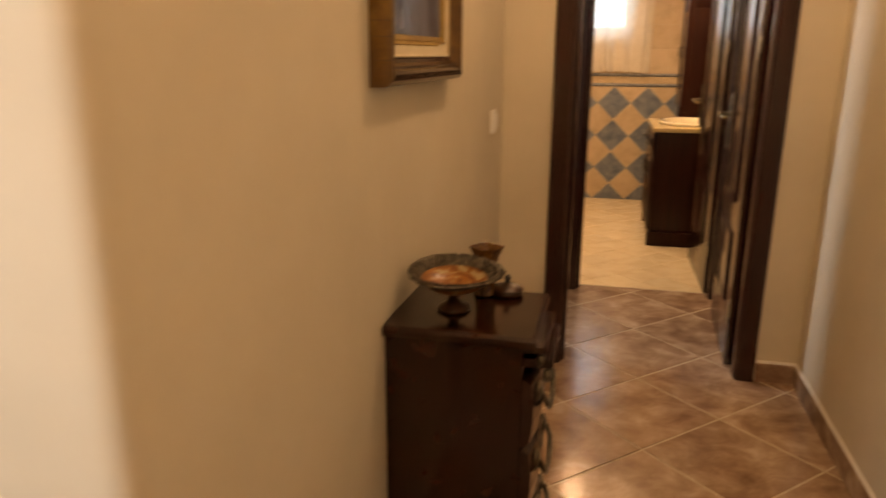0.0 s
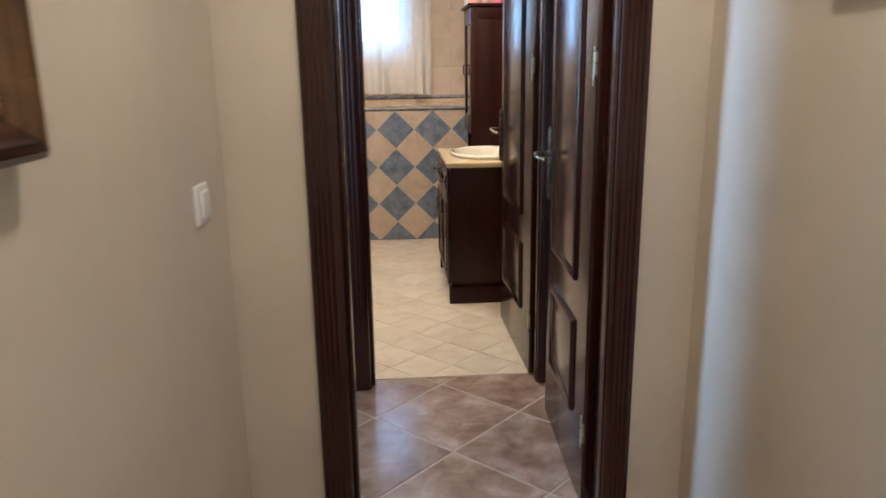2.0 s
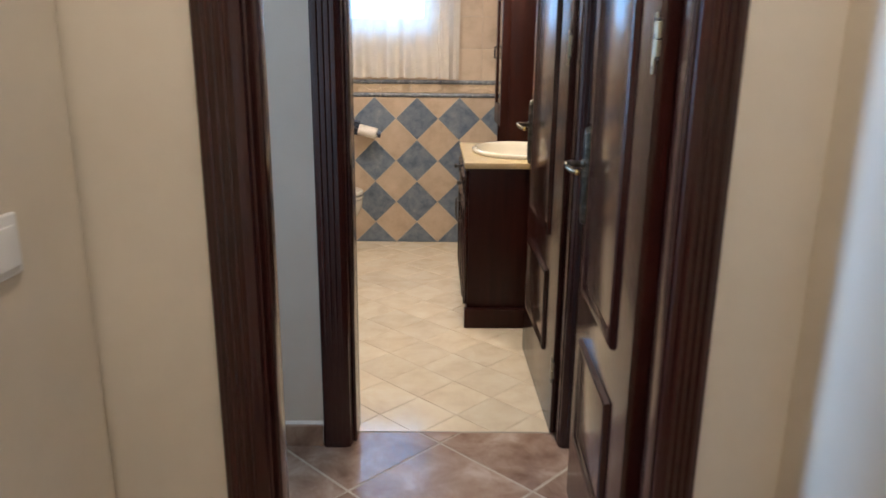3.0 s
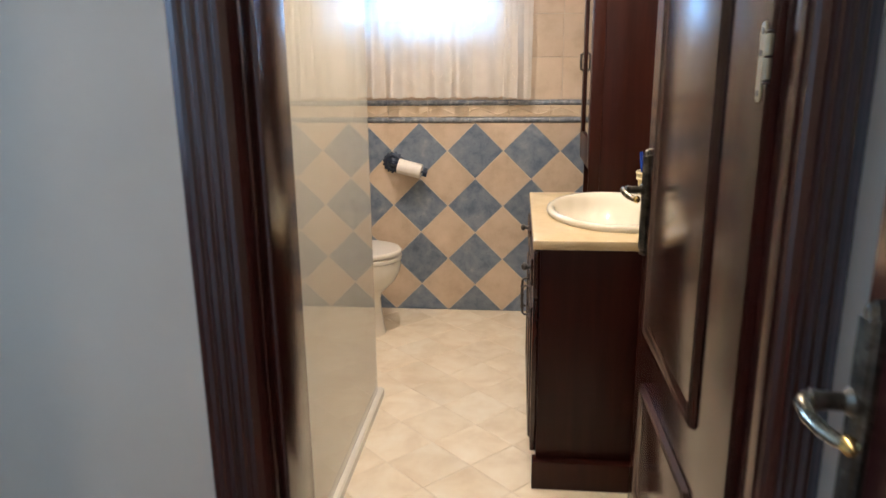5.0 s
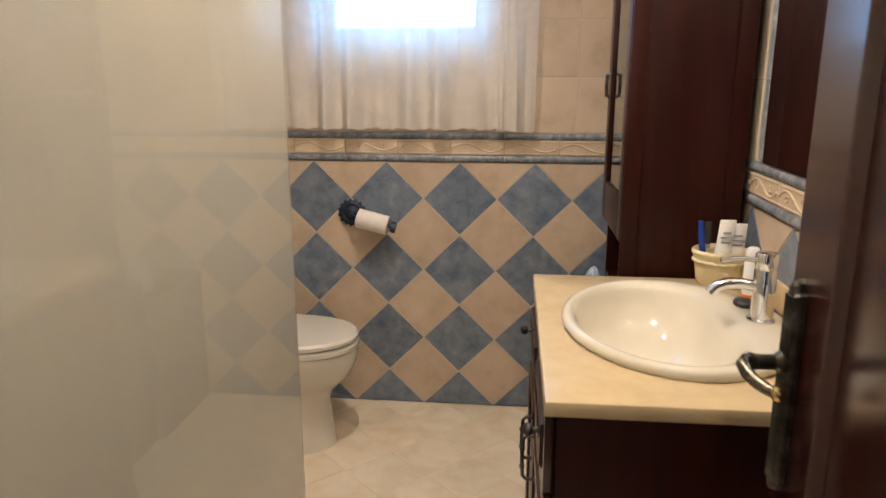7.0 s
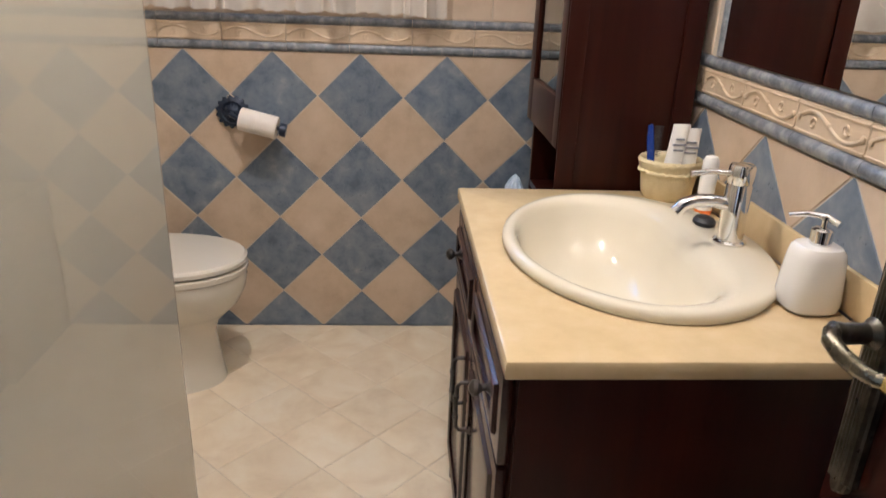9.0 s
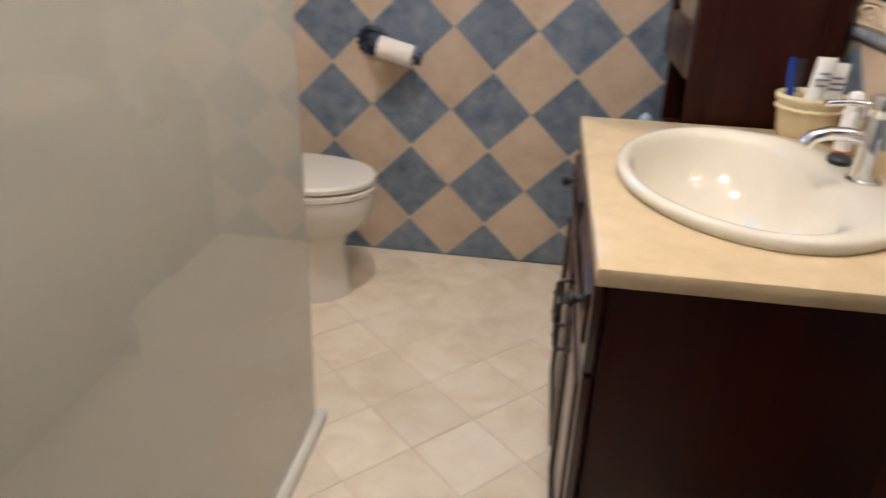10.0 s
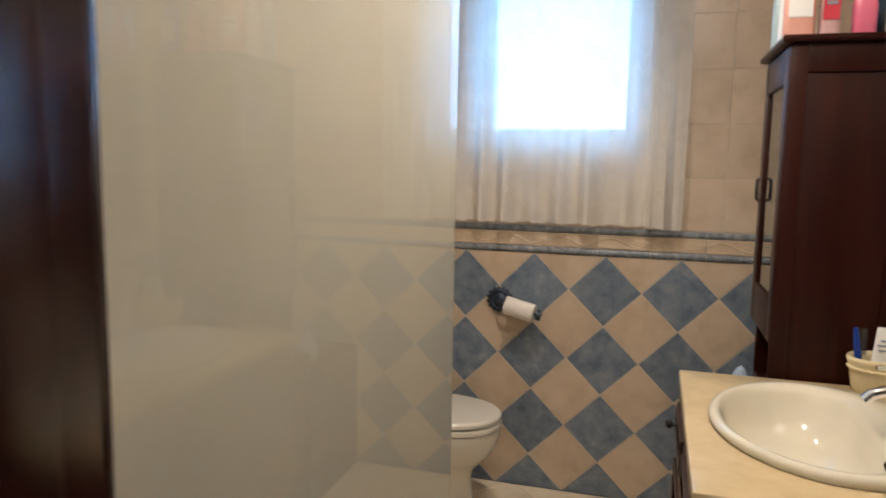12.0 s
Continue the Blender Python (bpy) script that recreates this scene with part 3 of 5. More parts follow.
def door_frame(name, xo0, xi0, xi1, xo1, y0, y1, label, rebate):
    f = thing(name, ((xi0 + xi1) / 2, (y0 + y1) / 2, 0), label, "door frame", "", "structure")
    z1 = 2.03
    for y, out in ((y0, -1), (y1, 1)):
        part("architrave", casing_leg(xo0, xi0, y, z1, out), WOOD, f, smooth=False)
        part("architrave", casing_leg(xo1, xi1 + (rebate if out > 0 else 0.0), y, z1, out), WOOD, f, smooth=False)
        part("architrave_head", casing_head(xo0, xo1, y, z1 + 0.0005, xi0 - xo0, out), WOOD, f, smooth=False)
    part("jamb", boxm(xi0 - 0.028, xi0 + 0.004, y0 + 0.001, y1 - 0.001, 0, z1, 0.003), WOOD, f)
    ye = y1 - 0.001 if rebate == 0 else y0 + 0.060
    part("jamb", boxm(xi1 - 0.004, xi1 + 0.028, y0 + 0.001, ye, 0, z1, 0.003), WOOD, f)
    if rebate:
        part("jamb", boxm(xi1 + rebate, xi1 + rebate + 0.024, ye + 0.0005, y1 - 0.001, 0, z1, 0.003), WOOD, f)
    part("head_jamb", boxm(xi0 + 0.0045, xi1 - 0.0045, y0 + 0.001, y1 - 0.001, z1 - 0.03, z1 + 0.005, 0.003), WOOD, f)
    part("door_stop", boxm(xi0 + 0.0042, xi0 + 0.016, y0 + 0.02, y1 - 0.045, 0, z1 - 0.032, 0.003), WOOD, f)
    return f


door_frame("door_frame_hall", -0.244, -0.166, 0.532, 0.606, DOOR_H0, DOOR_H1, "dark mahogany fluted door frame in the hall", 0.012)
door_frame("door_frame_bathroom", -0.238, -0.147, 0.552, 0.632, DOOR_B0, DOOR_B1, "dark mahogany fluted door frame of the bathroom", 0.030)


def raised_moulding(y0, y1, z0, z1, x, out, w=0.028, h=0.013):
    """A mitred rounded moulding round a panel, proud of the leaf."""
    bm = bmesh.new()
    prof = [(0.0, 0.0), (0.003, h * 0.75), (0.009, h), (0.015, h * 0.9), (0.020, h * 0.55), (w, h * 0.3), (w, 0.0)]
    loops = []
    for ins, hh in prof:
        loops.append([(x + out * hh, a, b) for a, b in ((y0 + ins, z0 + ins), (y1 - ins, z0 + ins), (y1 - ins, z1 - ins), (y0 + ins, z1 - ins))])
    return rings(bm, loops, False, False)


def lever_handle(leaf, x, y, z, out, dirn, metal_tip=True):
    """Antique plate with a fluted body, a rosette and a curved lever."""
    edge = ((-0.021, -0.108), (-0.021, -0.118), (-0.013, -0.120), (-0.009, -0.130), (0.0, -0.134), (0.009, -0.130), (0.013, -0.120), (0.021, -0.118),
            (0.021, 0.108), (0.021, 0.118), (0.013, 0.120), (0.009, 0.130), (0.0, 0.135), (-0.009, 0.130), (-0.013, 0.120), (-0.021, 0.118))
    pl = rings(bmesh.new(), [[(x + out * d, y + a * k * 0.66, z + b * k2 * 0.97) for a, b in edge] for d, k, k2 in ((0.0, 1.0, 1.0), (0.006, 1.0, 1.0), (0.008, 0.88, 0.985), (0.012, 0.80, 0.975), (0.0135, 0.66, 0.96))])
    plate = part("handle_plate", pl, BRONZE, leaf, "antique bronze door plate", smooth=False)
    for k in (-0.0060, -0.0020, 0.0020, 0.0060):
        part("flute", tube(bmesh.new(), [(x + out * 0.0135, y + k, z - 0.112), (x + out * 0.0138, y + k, z + 0.112)], 0.0024, 8), BRONZE, plate)
    z += 0.032
    part("spindle", lathe(bmesh.new(), (x, y, z), [(0.012, out * 0.005), (0.014, out * 0.016), (0.009, out * 0.022), (0.009, out * 0.040), (0.011, out * 0.050), (0.004, out * 0.056)], 16, axis="x"), BRONZE, plate)
    pts = [(x + out * 0.045, y, z), (x + out * 0.056, y + dirn * 0.005, z + 0.004), (x + out * 0.062, y + dirn * 0.015, z + 0.003), (x + out * 0.060, y + dirn * 0.028, z - 0.003),
           (x + out * 0.052, y + dirn * 0.041, z - 0.009), (x + out * 0.044, y + dirn * 0.051, z - 0.012), (x + out * 0.036, y + dirn * 0.058, z - 0.012)]
    part("lever", tube(bmesh.new(), pts, 0.0060, 12, lambda f: 1.0 + 0.25 * math.sin(f * math.pi)), AGED_BRONZE, plate, "worn bronze lever")
    part("lever_tip", lathe(bmesh.new(), (x + out * 0.037, y + dirn * 0.058, z - 0.0125), [(0.003, -0.010), (0.0075, -0.006), (0.0085, 0.0), (0.007, 0.007), (0.003, 0.011)], 14, axis="y"), BRASS, plate, "worn brass lever tip")


def hinge(leaf, x, y, z, out):
    """A flag hinge: a long round-ended plate, a strap and two barrels."""
    edge = [(0.009 * math.cos(radians(q)), 0.043 + 0.009 * math.sin(radians(q))) for q in range(0, 181, 30)]
    edge += [(-a, -b) for a, b in edge]
    h = part("hinge", rings(bmesh.new(), [[(x + out * d, y + a, z + b) for a, b in edge] for d in (0.0, 0.0025)]), STEEL, leaf, "pale steel hinge", smooth=False)
    part("hinge_strap", boxm(min(x, x + out * 0.003), max(x, x + out * 0.003), y - 0.024, y - 0.0090, z + 0.008, z + 0.034), STEEL, h, smooth=False)
    for z0, z1 in ((0.008, 0.036), (-0.022, 0.006)):
        part("hinge_knuckle", lathe(bmesh.new(), (x + out * 0.002, y - 0.026, z), [(0.003, z0), (0.0052, z0 + 0.001), (0.0052, z1 - 0.001), (0.003, z1)], 14), STEEL, h)
    for z0, z1 in ((0.0365, 0.042), (-0.028, -0.0225)):
        part("hinge_finial", lathe(bmesh.new(), (x + out * 0.002, y - 0.026, z), [(0.003, z0), (0.005, (z0 + z1) / 2), (0.003, z1)], 12), PEWTER, h)
    for k in (-0.040, 0.012, 0.040):
        part("screw", lathe(bmesh.new(), (x + out * 0.0025, y, z + k), [(0.0046, 0.0), (0.0042, out * 0.0012), (0.001, out * 0.0006)], 10, axis="x"), PEWTER, h)


def door_leaf(name, hinge_x, hinge_y, length, label, near, far):
    """A leaf swung open along +y; its panelled face looks to -x. Built upright at its hinge."""
    leaf = thing(name, (hinge_x, hinge_y, 0.008), label, "door")
    x0, x1, y0, y1, z0, z1 = hinge_x, hinge_x + 0.036, hinge_y, hinge_y + length, 0.008, 2.02
    part("leaf", boxm(x0, x1, y0, y1, z0, z1, 0.003), WOOD, leaf)
    a, b = y0 + near, y1 - far
    for out, x in ((-1, x0), (1, x1)):
        part("upper_panel_moulding", raised_moulding(a, b, 0.672, 1.90, x, out), WOOD, leaf)
        part("lower_panel_moulding", raised_moulding(a, b, 0.243, 0.547, x, out), WOOD, leaf)
        part("upper_panel", boxm(min(x, x + out * 0.004), max(x, x + out * 0.004), a + 0.03, b - 0.03, 0.702, 1.87, 0.001), WOOD, leaf)
        part("lower_panel", boxm(min(x, x + out * 0.004), max(x, x + out * 0.004), a + 0.03, b - 0.03, 0.273, 0.517, 0.001), WOOD, leaf)
    lever_handle(leaf, x0, y1 - 0.030, 0.972, -1, -1)
    lever_handle(leaf, x1, y1 - 0.030, 0.972, 1, -1)
    for z in (0.24, 1.30, 1.80):
        hinge(leaf, x0, y0 + 0.020, z, -1)
    return leaf


hall_leaf = door_leaf("door_hall", 0.508, -3.622, 0.630, "dark mahogany panelled hall door standing open", 0.147, 0.105)
hall_leaf.rotation_euler = (0, 0, radians(-2.2))
bath_leaf = door_leaf("door_bathroom", 0.532, -2.652, 0.752, "dark mahogany panelled bathroom door standing open", 0.180, 0.115)
bath_leaf.rotation_euler = (0, 0, radians(0.7))

# ---- window and curtain ----
win = thing("window_1", ((WIN[0] + WIN[1]) / 2, 0.14, WIN[2]), "white framed window with bright daylight behind", "window", "", "structure")
fx0, fx1, fz0, fz1 = WIN[0], WIN[1], WIN[2], WIN[3]
bm = bmesh.new()
box(bm, fx0, fx0 + 0.065, 0.12, 0.18, fz0, fz1, 0.004)
box(bm, fx1 - 0.065, fx1, 0.12, 0.18, fz0, fz1, 0.004)
box(bm, fx0 + 0.0655, fx1 - 0.0655, 0.12, 0.18, fz0, fz0 + 0.07, 0.004)
box(bm, fx0 + 0.0655, fx1 - 0.0655, 0.12, 0.18, fz1 - 0.07, fz1, 0.004)
part("window_frame", bm, PVC, win)
pane = part("pane", boxm(fx0 + 0.066, fx1 - 0.066, 0.147, 0.153, fz0 + 0.071, fz1 - 0.071), GLASS, win, smooth=False)
pane.visible_shadow = False
part("window_sill", boxm(fx0, fx1, 0.0065, 0.119, fz0 - 0.0, fz0 + 0.012, 0.003), CERAMIC, win)


class Drape:
    """A hanging panel: nearly flat above, its hem flaring into soft lobes."""

    def __init__(self, x0, x1, z0, z1, y, folds, seed):
        rnd = random.Random(seed)
        self.ph = [rnd.uniform(0, 6.28) for _ in range(6)]
        self.box, self.y, self.folds = (x0, x1, z0, z1), y, folds

    def at(self, u, f):
        x0, x1, z0, z1 = self.box
        ph = self.ph
        wave = u * self.folds * 6.283 + ph[0] + 0.8 * math.sin(u * 7 + ph[1])
        lobe = (0.5 + 0.5 * math.sin(wave)) ** 1.4 * (0.7 + 0.3 * math.sin(u * 17 + ph[2]))
        d = 0.0022 * math.sin(wave) + 0.0010 * math.sin(wave * 2.3 + ph[3] + f * 1.5)
        crease = sum(math.exp(-((u - c) / 0.006) ** 2) for c in (0.11, 0.33, 0.62, 0.81)) * 0.004 * (1 - 0.5 * f)
        z = z0 + (z1 - z0) * f + (0.0035 * math.sin(wave + 1.0) + 0.0018 * math.sin(u * 140 + ph[4])) * (1 - f) ** 3
        return (x0 + (x1 - x0) * u + 0.003 * math.sin(f * 5 + u * 30), self.y + d + crease - lobe * 0.085 * (1 - f) ** 2.4, z)

    def mesh(self):
        nx, nz = int((self.box[1] - self.box[0]) / 0.005), 40
        bm = bmesh.new()
        grid = [[bm.verts.new(self.at(i / nx, j / nz)) for i in range(nx + 1)] for j in range(nz + 1)]
        for j in range(nz):
            for i in range(nx):
                bm.faces.new((grid[j][i], grid[j][i + 1], grid[j + 1][i + 1], grid[j + 1][i]))
        return bm

    def sprigs(self, count, seed):
        """Small embroidered leaf strokes on the cloth."""
        rnd, bm = random.Random(seed), bmesh.new()
        for _ in range(count):
            u, f, t = rnd.uniform(0.04, 0.96), rnd.uniform(0.03, 0.9), rnd.uniform(-0.5, 0.9)
            w = self.box[1] - self.box[0]
            h = self.box[3] - self.box[2]
            pts = []
            for k in range(5):
                q = k / 4 - 0.5
                du = (math.sin(t) * q * 0.030 + 0.006 * math.cos(q * 3.1)) / w
                p = Vector(self.at(u + du, min(0.98, max(0.01, f + math.cos(t) * q * 0.030 / h))))
                pts.append(p + Vector((0, -0.0012, 0)))
            tube(bm, pts, 0.0012, 5, lambda a: 0.4 + 0.6 * math.sin(a * math.pi))
        return bm


cur = thing("curtain", (-0.22, -0.05, 2.28), "sheer cream embroidered curtain hanging in soft folds over the window", "curtain")
for spec, count in (((-0.74, 0.16, 1.125, 2.27, -0.040, 8, 3), 64), ((0.137, 0.278, 1.120, 2.27, -0.052, 1.3, 5), 12)):
    drape = Drape(*spec)
    panel = part("curtain_panel", drape.mesh(), SHEER, cur)
    tagged(part("embroidery", drape.sprigs(count, spec[6] + 40), THREAD, panel, "pale leaf-shaped stitching"), kind="stuff")
part("curtain_rod", tube(bmesh.new(), [(-0.80, -0.056, 2.28), (0.34, -0.056, 2.28)], 0.010, 12), PVC, cur)
for bx in (-0.79, 0.33):
    part("rod_bracket", tube(bmesh.new(), [(bx, -0.056, 2.28), (bx, 0.006, 2.28)], 0.007, 8), PVC, cur)

# ---- shower screen ----
scr = thing("shower_screen", (-0.330, -1.84, 0), "frosted glass shower screen on a white sill", "shower screen")
screen_glass = part("glass_panel", boxm(-0.3285, -0.325, DOOR_B1, -1.075, 0.036, 2.02), SCREEN_GLASS, scr, "polished clear face of the screen", smooth=False)
screen_glass.visible_shadow = False
bm = bmesh.new()
bm.faces.new([bm.verts.new((-0.3290, y, zz)) for y, zz in ((DOOR_B1, 0.036), (-1.0755, 0.036), (-1.0755, 2.02), (DOOR_B1, 2.02))])
part("etched_layer", bm, FROSTED, scr, "milky etched layer on the back of the glass", smooth=False)
part("sill", rings(bmesh.new(), [[(-0.352, y, 0), (-0.306, y, 0), (-0.306, y, 0.028), (-0.312, y, 0.034), (-0.346, y, 0.034), (-0.352, y, 0.028)] for y in (DOOR_B1, -1.040)]), CERAMIC, scr, smooth=False)

# ---- toilet ----
toi = thing("toilet", (-0.60, -0.36, 0), "cream ceramic toilet with its lid down", "toilet")
toi.scale.z = 1.03


def oval(cx, cy, rx0, rx1, ry, z, n=40, power=2.2):
    """A rounded plan whose front half is longer than its back half."""
    res = []
    for i in range(n):
        a = 2 * math.pi * i / n
        c, s = math.cos(a), math.sin(a)
        r = (abs(c) ** power + abs(s) ** power) ** (-1 / power)
        res.append((cx + (rx1 if c > 0 else rx0) * c * r, cy + ry * s * r, z))
    return res


ty = -0.36
part("pedestal", rings(bmesh.new(), [oval(-0.66, ty, 0.24, 0.238, 0.130, 0.0), oval(-0.66, ty, 0.24, 0.234, 0.124, 0.02), oval(-0.66, ty, 0.235, 0.224, 0.110, 0.09), oval(-0.66, ty, 0.23, 0.216, 0.104, 0.17),
                                     oval(-0.65, ty, 0.23, 0.218, 0.103, 0.205), oval(-0.64, ty, 0.23, 0.238, 0.126, 0.232), oval(-0.63, ty, 0.23, 0.264, 0.152, 0.268), oval(-0.62, ty, 0.23, 0.276, 0.170, 0.312),
                                     oval(-0.62, ty, 0.23, 0.283, 0.177, 0.348), oval(-0.62, ty, 0.23, 0.280, 0.175, 0.366)]), CERAMIC, toi)
part("seat", rings(bmesh.new(), [oval(-0.62, ty, 0.21, 0.280, 0.176, 0.3675), oval(-0.62, ty, 0.21, 0.287, 0.180, 0.372), oval(-0.62, ty, 0.21, 0.288, 0.181, 0.386), oval(-0.62, ty, 0.21, 0.281, 0.176, 0.390)]), CERAMIC, toi)
part("lid", rings(bmesh.new(), [oval(-0.62, ty, 0.21, 0.278, 0.173, 0.3935), oval(-0.62, ty, 0.21, 0.287, 0.180, 0.399), oval(-0.62, ty, 0.21, 0.287, 0.180, 0.411), oval(-0.62, ty, 0.205, 0.278, 0.172, 0.419), oval(-0.62, ty, 0.16, 0.20, 0.11, 0.423)]), CERAMIC, toi)
part("cistern", boxm(LEFT + 0.005, -0.84, ty - 0.18, ty + 0.18, 0.374, 0.76, 0.02, 3), CERAMIC, toi)
part("cistern_lid", boxm(LEFT + 0.003, -0.83, ty - 0.19, ty + 0.19, 0.761, 0.795, 0.01, 3), CERAMIC, toi)

# ---- toilet roll holder ----
hol = thing("toilet_roll_holder", (-0.421, -0.004, 0.797), "dark iron flower-shaped toilet roll holder on the tiled wall", "toilet roll holder")
part("flower_plate", lathe(bmesh.new(), (-0.421, -0.006, 0.797), [(0.006, 0.0), (0.050, 0.0), (0.053, -0.008), (0.036, -0.016), (0.030, -0.012), (0.020, -0.024), (0.004, -0.028)], 56, axis="y",
                           wobble=lambda a, k: 1.0 + (0.09 * math.cos(15 * a) if k in (1, 2) else 0.06 * math.cos(15 * a + k))), IRON, hol)
ax0, ax1 = Vector((-0.448, -0.03, 0.812)), Vector((-0.250, -0.085, 0.757))
part("arm", tube(bmesh.new(), [(-0.421, -0.02, 0.797), (-0.419, -0.060, 0.797), (-0.398, -0.078, 0.791), ax1], 0.007, 10), IRON, hol)
part("arm_end", tube(bmesh.new(), [ax1 - Vector((0.006, 0.0, -0.001)), ax1 + Vector((0.012, 0, -0.003))], 0.022, 16), IRON, hol)
rol = bmesh.new()
q0, q1 = Vector((-0.385, -0.078, 0.789)), Vector((-0.267, -0.083, 0.761))
tube(rol, [q0, q0 + (q1 - q0) * 0.02, q0 + (q1 - q0) * 0.98, q1], 0.037, 28, lambda f: 0.96 if f in (0.0, 1.0) else 1.0)
single("toilet_roll", rol, PAPER, "white toilet roll hanging on the iron holder", "toilet roll")

# ---- vanity unit ----
VX0, VX1, VY0, VY1, VZ = 0.262, 0.802, -1.630, -0.846, 0.80
van = thing("vanity_cabinet", (0.54, -1.25, 0), "dark mahogany washbasin cabinet with drawers and doors", "cabinet")
part("side_panel", boxm(VX0 + 0.022, VX1 - 0.002, VY0 + 0.012, VY0 + 0.030, 0.095, VZ - 0.028, 0.002), CABINET, van)
part("side_panel", boxm(VX0 + 0.022, VX1 - 0.002, VY1 - 0.030, VY1 - 0.012, 0.095, VZ - 0.028, 0.002), CABINET, van)
for ya, yb in ((VY0 - 0.018, VY0 + 0.030), (VY1 - 0.030, VY1 - 0.008)):
    part("side_skirt", boxm(VX0 + 0.010, VX1 - 0.002, ya, yb, 0.0, 0.0945, 0.003), CABINET, van)
part("front_skirt", boxm(VX0 + 0.024, VX0 + 0.040, VY0 + 0.0305, VY1 - 0.0305, 0.036, 0.092, 0.002), CABINET, van)
part("front_frame", boxm(VX0 + 0.022, VX0 + 0.040, VY0 + 0.0305, VY1 - 0.0305, 0.0925, VZ - 0.028, 0.002), CABINET, van)
part("back_panel", boxm(VX1 - 0.012, VX1 - 0.003, VY0 + 0.0305, VY1 - 0.0305, 0.05, VZ - 0.17), CABINET, van)
part("bottom_panel", boxm(VX0 + 0.041, VX1 - 0.013, VY0 + 0.0305, VY1 - 0.0305, 0.08, 0.096), CABINET, van)
ym = (VY0 + VY1) / 2


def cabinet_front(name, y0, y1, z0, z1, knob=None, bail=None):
    # fronts borrow the glossier, lighter door wood to look brighter than the sides
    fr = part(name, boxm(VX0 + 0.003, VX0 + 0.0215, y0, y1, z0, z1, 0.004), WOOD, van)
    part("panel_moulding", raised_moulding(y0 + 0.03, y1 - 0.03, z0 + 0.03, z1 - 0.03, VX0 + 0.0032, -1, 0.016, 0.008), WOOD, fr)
    if knob:
        part("knob", lathe(bmesh.new(), (VX0 + 0.003, knob[0], knob[1]), [(0.012, 0.0), (0.010, -0.004), (0.0055, -0.009), (0.006, -0.016), (0.0125, -0.022), (0.013, -0.028), (0.007, -0.034), (0.002, -0.035)], 18, axis="x"), PEWTER, fr, "dark pewter knob")
    if bail:
        yb, zb = bail
        x = VX0 + 0.003
        part("bail_handle", tube(bmesh.new(), [(x, yb, zb + 0.052), (x - 0.020, yb, zb + 0.052), (x - 0.027, yb, zb + 0.044), (x - 0.029, yb, zb), (x - 0.027, yb, zb - 0.044), (x - 0.020, yb, zb - 0.052), (x, yb, zb - 0.052)], 0.0042, 10), PEWTER, fr, "dark pewter bail handle")
        for k in (0.052, -0.052):
            part("rosette", lathe(bmesh.new(), (x, yb, zb + k), [(0.010, 0.0), (0.008, -0.004), (0.004, -0.008)], 14, axis="x"), PEWTER, fr)
        for k in (0.022, -0.022):
            part("handle_collar", tube(bmesh.new(), [(x - 0.0285, yb, zb + k - 0.003), (x - 0.0285, yb, zb + k + 0.003)], 0.0062, 10), PEWTER, fr)


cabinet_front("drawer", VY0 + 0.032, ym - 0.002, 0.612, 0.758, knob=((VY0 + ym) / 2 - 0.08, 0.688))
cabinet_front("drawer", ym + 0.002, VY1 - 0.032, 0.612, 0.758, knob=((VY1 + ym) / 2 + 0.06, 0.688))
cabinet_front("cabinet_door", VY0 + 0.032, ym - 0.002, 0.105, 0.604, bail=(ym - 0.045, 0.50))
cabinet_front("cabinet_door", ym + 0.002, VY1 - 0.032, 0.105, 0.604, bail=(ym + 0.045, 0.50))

# worktop with an oval hole
BC, BRX, BRY = (0.550, -1.234), 0.212, 0.272


def worktop():
    bm = bmesh.new()
    n = 64
    ell = lambda z: [(BC[0] + BRX * math.cos(2 * math.pi * i / n), BC[1] + BRY * math.sin(2 * math.pi * i / n), z) for i in range(n)]

    def outer(z, ins):
        res = []
        for i in range(n):
            a = 2 * math.pi * i / n
            c, s = math.cos(a), math.sin(a)
            w = VX1 - BC[0] if c > 0 else BC[0] - VX0
            h = VY1 - BC[1] if s > 0 else BC[1] - VY0
            k = min((w - ins) / max(abs(c), 1e-6), (h - ins) / max(abs(s), 1e-6))
            res.append((BC[0] + c * k, BC[1] + s * k, z))
        # true corners
        for cx, cy in ((VX0 + ins, VY0 + ins), (VX0 + ins, VY1 - ins), (VX1 - ins, VY0 + ins), (VX1 - ins, VY1 - ins)):
            j = min(range(n), key=lambda q: (res[q][0] - cx) ** 2 + (res[q][1] - cy) ** 2)
            res[j] = (cx, cy, z)
        return res
    rings(bm, [ell(VZ - 0.028), outer(VZ - 0.028, 0.003), outer(VZ - 0.024, 0.0), outer(VZ - 0.006, 0.0), outer(VZ - 0.0015, 0.002), outer(VZ, 0.006), ell(VZ), ell(VZ - 0.028)], False, False)
    bmesh.ops.remove_doubles(bm, verts=bm.verts[:], dist=1e-5)
    return bm


wt = thing("worktop", (0.53, -1.24, VZ - 0.028), "cream marble worktop with rounded edges on the vanity", "worktop")
part("slab", worktop(), COUNTER, wt)
part("upstand", boxm(RIGHT - 0.012, RIGHT - 0.001, VY0, VY1, VZ + 0.0005, VZ + 0.066, 0.003), COUNTER, wt)


def ellipse(cx, cy, rx, ry, z, n=64, flat=0.0):
    res = []
    for i in range(n):
        a = 2 * math.pi * i / n
        c, s = math.cos(a), math.sin(a)
        rr = rx * (1 - flat * max(0.0, c) ** 2) if c > 0 else rx
        res.append((cx + rr * c, cy + ry * s, z))
    return res


